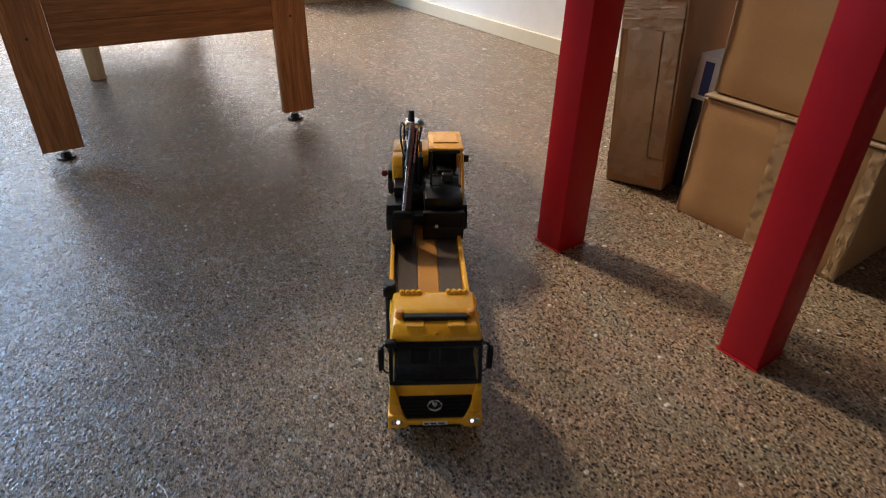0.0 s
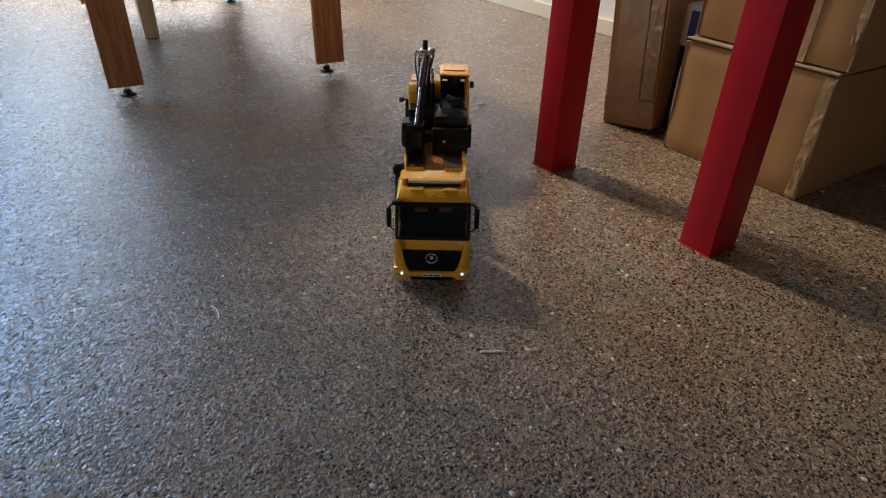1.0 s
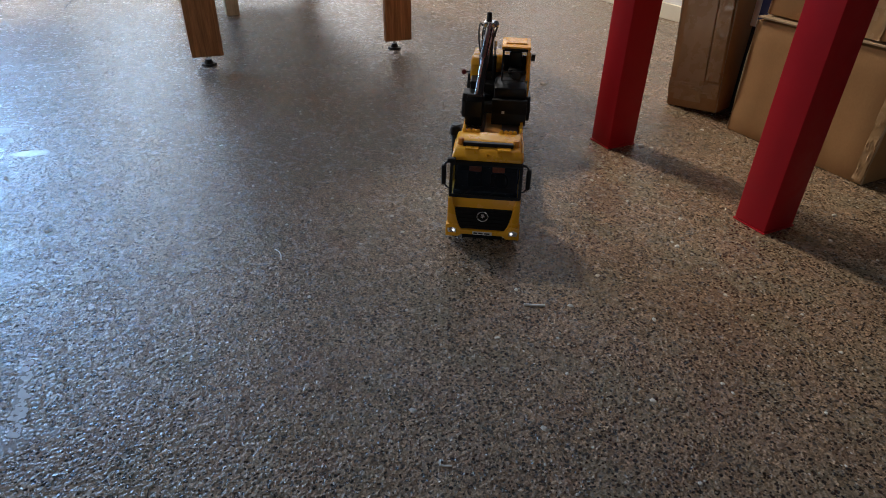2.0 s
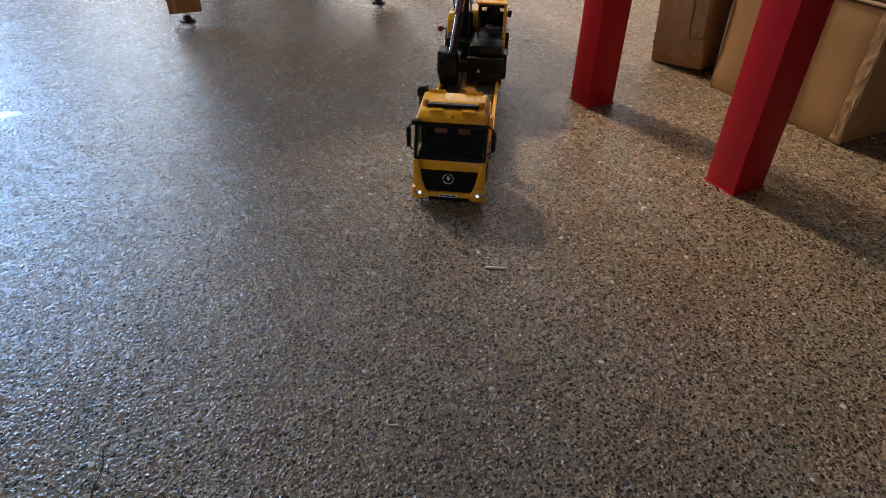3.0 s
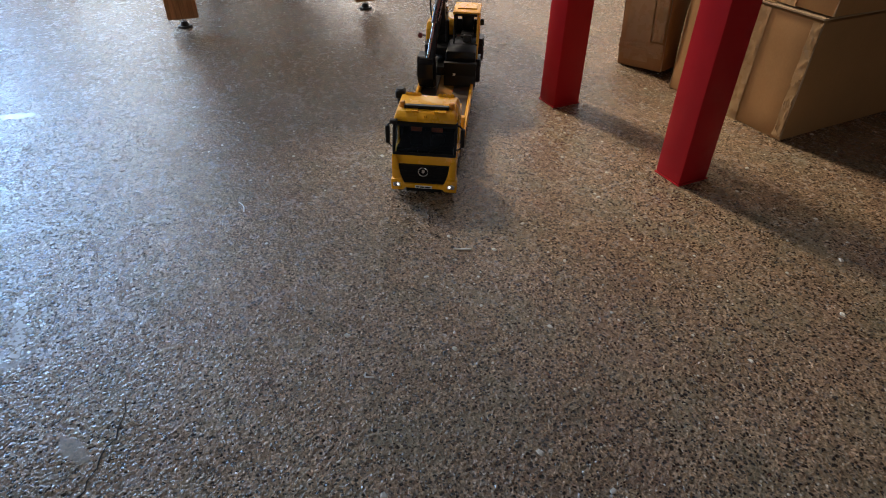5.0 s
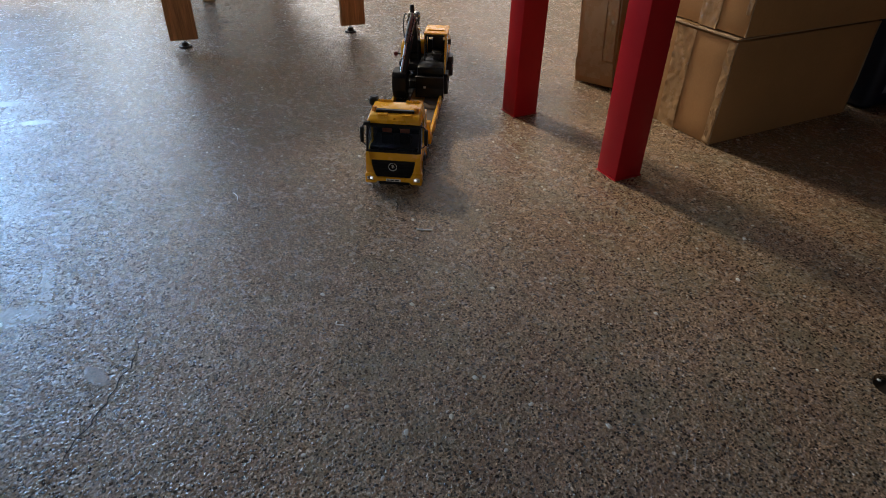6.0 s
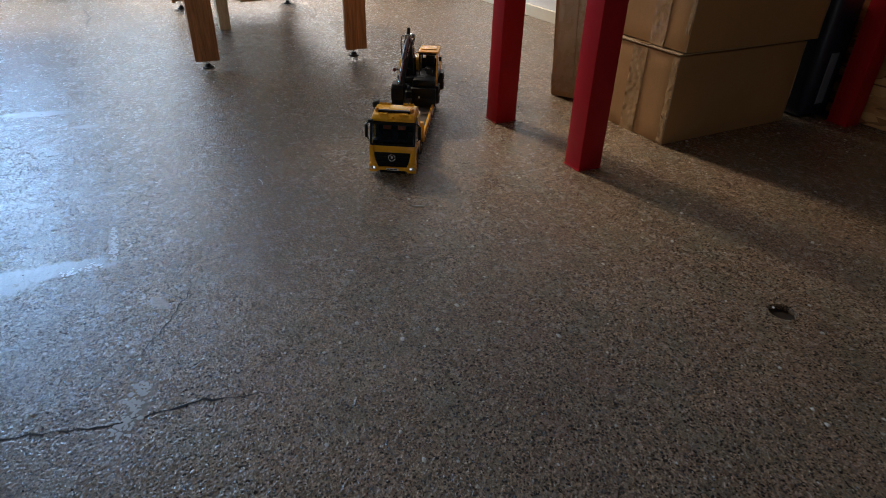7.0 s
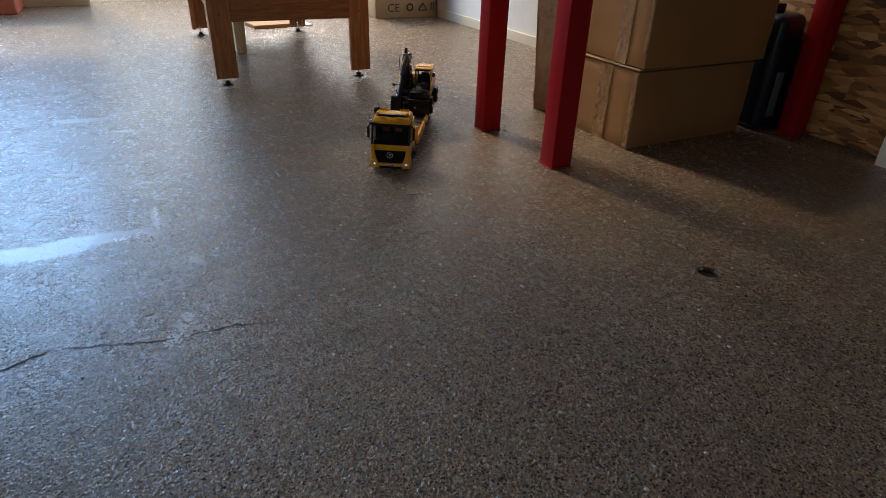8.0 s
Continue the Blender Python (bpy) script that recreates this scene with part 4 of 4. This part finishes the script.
    part("cylinder_pipe", tube([(0.056, by + 0.009, 0.197), (0.100, by + 0.008, 0.147)], 0.0016, 8), SILVER, cyl)
    for s in (-1, 1):
        bc = part("boom_cylinder", cylinder((0.022, by + s * 0.0150, 0.076), (0.030, by + s * 0.0150, 0.130), 0.0048, seg=16), BLACK, boom, smooth=True)
        part("cylinder_rod", cylinder((0.030, by + s * 0.0150, 0.130), (0.037, by + s * 0.0150, 0.165), 0.0028, seg=12), CHROME, bc, smooth=True)
    part("valve_block", box(0.026, 0.058, by - 0.013, by + 0.013, 0.194, 0.206, 0.003), SILVER, stick, "bright valve block")
    part("work_lamp", cylinder((0.044, by - 0.002, 0.204), (0.040, by - 0.002, 0.224), 0.0062, 0.0052, 16, 0.001), BLACK, stick, smooth=True)
    part("work_lamp", cylinder((0.046, by + 0.014, 0.200), (0.052, by + 0.014, 0.204), 0.0065, 0.0065, 16, 0.001), SILVER, stick, smooth=True)
    hoses = (((0.035, by - 0.012, 0.19), (0.03, by - 0.028, 0.215), (0.075, by - 0.022, 0.19), (0.088, by - 0.010, 0.150)),
             ((0.030, by + 0.012, 0.17), (0.012, by + 0.020, 0.215), (0.07, by + 0.018, 0.20), (0.084, by + 0.010, 0.155)),
             ((0.000, by - 0.013, 0.09), (-0.02, by - 0.016, 0.15), (0.01, by - 0.018, 0.19), (0.040, by - 0.012, 0.192)))
    for h in hoses:
        part("hose", tube(curve_points(*h), 0.0017, 8), RUBBER, stick, "black hydraulic hose", True)
    # bucket, mouth turned to the machine
    bp = [(0.130, 0.076), (0.152, 0.096), (0.163, 0.080), (0.166, 0.040), (0.156, 0.012), (0.140, 0.008), (0.132, 0.012), (0.146, 0.020), (0.154, 0.042), (0.150, 0.070), (0.140, 0.070)]
    bucket = part("bucket", prism([(x, z * 0.82) for x, z in bp], "y", by - 0.021, by + 0.011, 0.0012), BLACK, stick, "black digging bucket", True)
    for s in (by - 0.0215, by + 0.0115):
        part("bucket_cheek", prism([(0.134, 0.059), (0.150, 0.077), (0.163, 0.066), (0.166, 0.033), (0.156, 0.010), (0.138, 0.008)], "y", s - 0.0012, s + 0.0012), BLACK, bucket)
    part("bucket_brace", tube([(0.153, by - 0.020, 0.075), (0.153, by + 0.010, 0.075)], 0.003, 10), DARK_GREY, bucket)
    for i in range(4):
        y = by - 0.018 + i * 0.0087
        part("bucket_tooth", prism([(0.134, 0.008), (0.146, 0.006), (0.138, 0.0005), (0.130, 0.001)], "y", y - 0.002, y + 0.002), SILVER, bucket)
    # the arm leans to one side
    for ob in (stick, *stick.children_recursive):
        for v in ob.data.vertices:
            v.co.y -= 0.14 * max(0.0, v.co.x - 0.05)
    return t


toy_truck()
toy_excavator()


# ---------------------------------------------------------------- small things on the floor
def chip_mesh(name, r, flat, mat, seed):
    rnd = random.Random(seed)
    bm = bmesh.new()
    n = 9
    lo = [bm.verts.new((r * q * math.cos(a), 0.8 * r * q * math.sin(a), 0)) for q, a in ((rnd.uniform(0.65, 1.15), 2 * math.pi * i / n) for i in range(n))]
    hi = [bm.verts.new((v.co.x * 0.7, v.co.y * 0.7, flat * rnd.uniform(0.7, 1.0))) for v in lo]
    bm.faces.new(hi)
    for i in range(n):
        bm.faces.new((lo[i], lo[(i + 1) % n], hi[(i + 1) % n], hi[i]))
    bmesh.ops.recalc_face_normals(bm, faces=bm.faces)
    me = bpy.data.meshes.new(name)
    bm.to_mesh(me)
    bm.free()
    me.materials.append(mat)
    return me


CHIPS = [(-0.991, 0.437, 9), (-0.299, 0.426, 7), (-1.062, -0.039, 8), (-1.036, 0.126, 6), (-0.685, 0.852, 15), (-0.665, -0.261, 7),
         (-0.056, 0.321, 7), (-0.350, 0.400, 6), (-0.292, -0.313, 8), (-0.161, -0.253, 8), (-1.171, 0.901, 17), (-1.15, 0.86, 9),
         (0.161, 0.062, 8), (0.607, 0.552, 8), (0.137, -0.070, 6), (-1.967, 0.440, 13), (-1.20, 0.93, 7), (-0.235, 0.205, 6),
         (-0.017, 0.617, 6), (-0.548, 0.194, 6), (-0.540, 0.113, 5), (-0.556, 0.136, 5), (-0.956, 0.186, 6), (-0.654, 0.014, 6),
         (-0.93, 0.044, 5), (-0.811, -0.042, 6), (-1.052, 0.173, 5), (-0.779, 0.414, 6), (-0.867, 0.191, 5), (-2.103, 1.692, 22),
         (0.192, 0.238, 7), (0.608, -0.035, 6), (0.504, -0.161, 5), (0.267, 0.774, 5), (0.168, 0.419, 5), (0.324, -0.124, 6),
         (0.242, 0.166, 6), (0.212, 0.008, 6), (0.027, -0.344, 6), (-2.226, 0.559, 9), (-0.03, 0.21, 4), (-0.667, 0.868, 9)]
meshes = [chip_mesh("stone_chip", 1.0, 0.35, CHIP, s) for s in range(5)]
for i, (x, y, mm) in enumerate(CHIPS):
    ob = new("stone_chip", meshes[i % 5])
    ob.matrix_basis = pose(x, y, 0.0002, 0, 0, 57 * i) @ Matrix.Diagonal((mm / 1500, mm / 1500, mm / 2200, 1))
    tagged(ob, "small pale stone chip lying on the concrete floor", "stone chip", "stone chips")


def scrap(name, points, r, label):
    tagged(part(name, tube([(x, y, r * 0.9) for x, y in points], r, 6), PLATE_WHITE), label, "scrap")


scrap("wire_staple", [(-0.086, 0.0475), (-0.0795, 0.044), (-0.0735, 0.055)], 0.0011, "small bent white wire staple lying on the concrete floor")
scrap("splinter", [(-0.282, 0.277), (-0.275, 0.289), (-0.267, 0.304)], 0.0017, "pale thin splinter lying on the concrete floor")
scrap("thread", [(-0.581, -0.023), (-0.568, -0.0185), (-0.556, -0.0185), (-0.545, -0.021)], 0.0009, "short pale thread curled on the concrete floor")


def crumbs(name, count, seed, mat, lo, hi, label):
    """Loose grit over the part of the floor that the walk sees."""
    rnd = random.Random(seed)
    verts, faces = [], []
    for i in range(count):
        x, y = rnd.uniform(-3.4, 1.2), rnd.uniform(-1.3, 1.85)
        r = lo + (hi - lo) * rnd.random() ** 3
        a0, b = rnd.uniform(0, 6.28), len(verts)
        n = 6
        for ring_r, z in ((1.0, 0.0001), (0.6, r * 0.4)):
            for j in range(n):
                q = r * ring_r * (0.7 + 0.5 * ((i * 7 + j * 13) % 10) / 10)
                verts.append((x + q * math.cos(a0 + j * 1.047), y + 0.8 * q * math.sin(a0 + j * 1.047), z))
        faces.append(tuple(b + n + j for j in range(n)))
        for j in range(n):
            faces.append((b + j, b + (j + 1) % n, b + n + (j + 1) % n, b + n + j))
    me = bpy.data.meshes.new(name)
    me.from_pydata(verts, [], faces)
    me.materials.append(mat)
    return tagged(new(name, me), label, "grit", kind="stuff")


crumbs("pale_grit", 2600, 11, CHIP, 0.0010, 0.0058, "scattered pale grit and crumbs on the concrete floor")
crumbs("dark_grit", 900, 12, CHIP_DARK, 0.0012, 0.0038, "scattered dark grit on the concrete floor")


def crack(points, width, seed):
    """A ragged dark crack through the points."""
    rnd = random.Random(seed)
    pts = []
    for (x0, y0), (x1, y1) in zip(points, points[1:]):
        n = max(2, int(math.hypot(x1 - x0, y1 - y0) / 0.012))
        for i in range(n):
            s = i / n
            pts.append((x0 + (x1 - x0) * s + rnd.uniform(-1, 1) * 0.0035, y0 + (y1 - y0) * s + rnd.uniform(-1, 1) * 0.0035))
    pts.append(points[-1])
    bm = bmesh.new()
    prev = None
    for i, (x, y) in enumerate(pts):
        a, b = pts[max(0, i - 1)], pts[min(len(pts) - 1, i + 1)]
        d = Vector((b[0] - a[0], b[1] - a[1], 0)).normalized()
        nrm = Vector((-d.y, d.x, 0))
        taper = min(1.0, (i + 0.3) / 6, (len(pts) - i - 0.7) / 6)
        wdt = width * 0.6 * taper * rnd.uniform(0.25, 1.1)
        pair = [bm.verts.new(Vector((x, y, 0.0006)) + nrm * wdt), bm.verts.new(Vector((x, y, 0.0006)) - nrm * wdt)]
        if prev:
            bm.faces.new((prev[0], prev[1], pair[1], pair[0]))
        prev = pair
    bmesh.ops.recalc_face_normals(bm, faces=bm.faces)
    part("crack", bm, CHIP_DARK, floor, "thin dark crack in the concrete")


crack([(0.17, -0.80), (0.14, -0.644), (0.108, -0.572), (0.129, -0.492), (0.159, -0.396), (0.163, -0.263), (0.194, -0.162)], 0.0046, 1)
crack([(-0.82, -1.0), (-0.851, -0.752), (-0.876, -0.537), (-0.90, -0.46)], 0.0036, 2)
crack([(-0.445, -0.572), (-0.487, -0.504), (-0.475, -0.47)], 0.0018, 3)
crack([(0.06, -0.36), (0.011, -0.337), (-0.06, -0.29), (-0.131, -0.25), (-0.20, -0.235)], 0.0024, 4)
crack([(-2.75, -0.42), (-2.985, -0.398), (-3.3, -0.44)], 0.006, 5)


def worn_paint(name, strokes, seed):
    """Flakes of old white paint left along strokes: (x0, y0, x1, y1, half width, count)."""
    rnd = random.Random(seed)
    verts, faces = [], []
    for x0, y0, x1, y1, half, count in strokes:
        d = Vector((x1 - x0, y1 - y0)).normalized()
        for i in range(count):
            u, v = rnd.random(), max(-1.6, min(1.6, rnd.gauss(0, 0.55)))
            x = x0 + (x1 - x0) * u - d.y * v * half
            y = y0 + (y1 - y0) * u + d.x * v * half
            r, a0, b, n = rnd.uniform(0.0012, 0.0052), rnd.uniform(0, 6.28), len(verts), 7
            for j in range(n):
                q = r * rnd.uniform(0.45, 1.2)
                verts.append((x + q * math.cos(a0 + j * 0.8976), y + q * math.sin(a0 + j * 0.8976), 0.0004 + 0.0004 * rnd.random()))
            faces.append(tuple(range(b, b + n)))
    me = bpy.data.meshes.new(name)
    me.from_pydata(verts, [], faces)
    me.materials.append(OLD_PAINT)
    ob = new(name, me)
    ob.parent = floor
    ob["label"] = "worn flakes of old white floor paint"
    ob["kind"] = "stuff"


worn_paint("paint_marks", [(0.085, -0.342, 0.195, -0.384, 0.014, 130), (-0.46, -0.366, -0.31, -0.369, 0.007, 110),
                           (-0.31, -0.39, -0.29, -0.47, 0.012, 60)], 21)
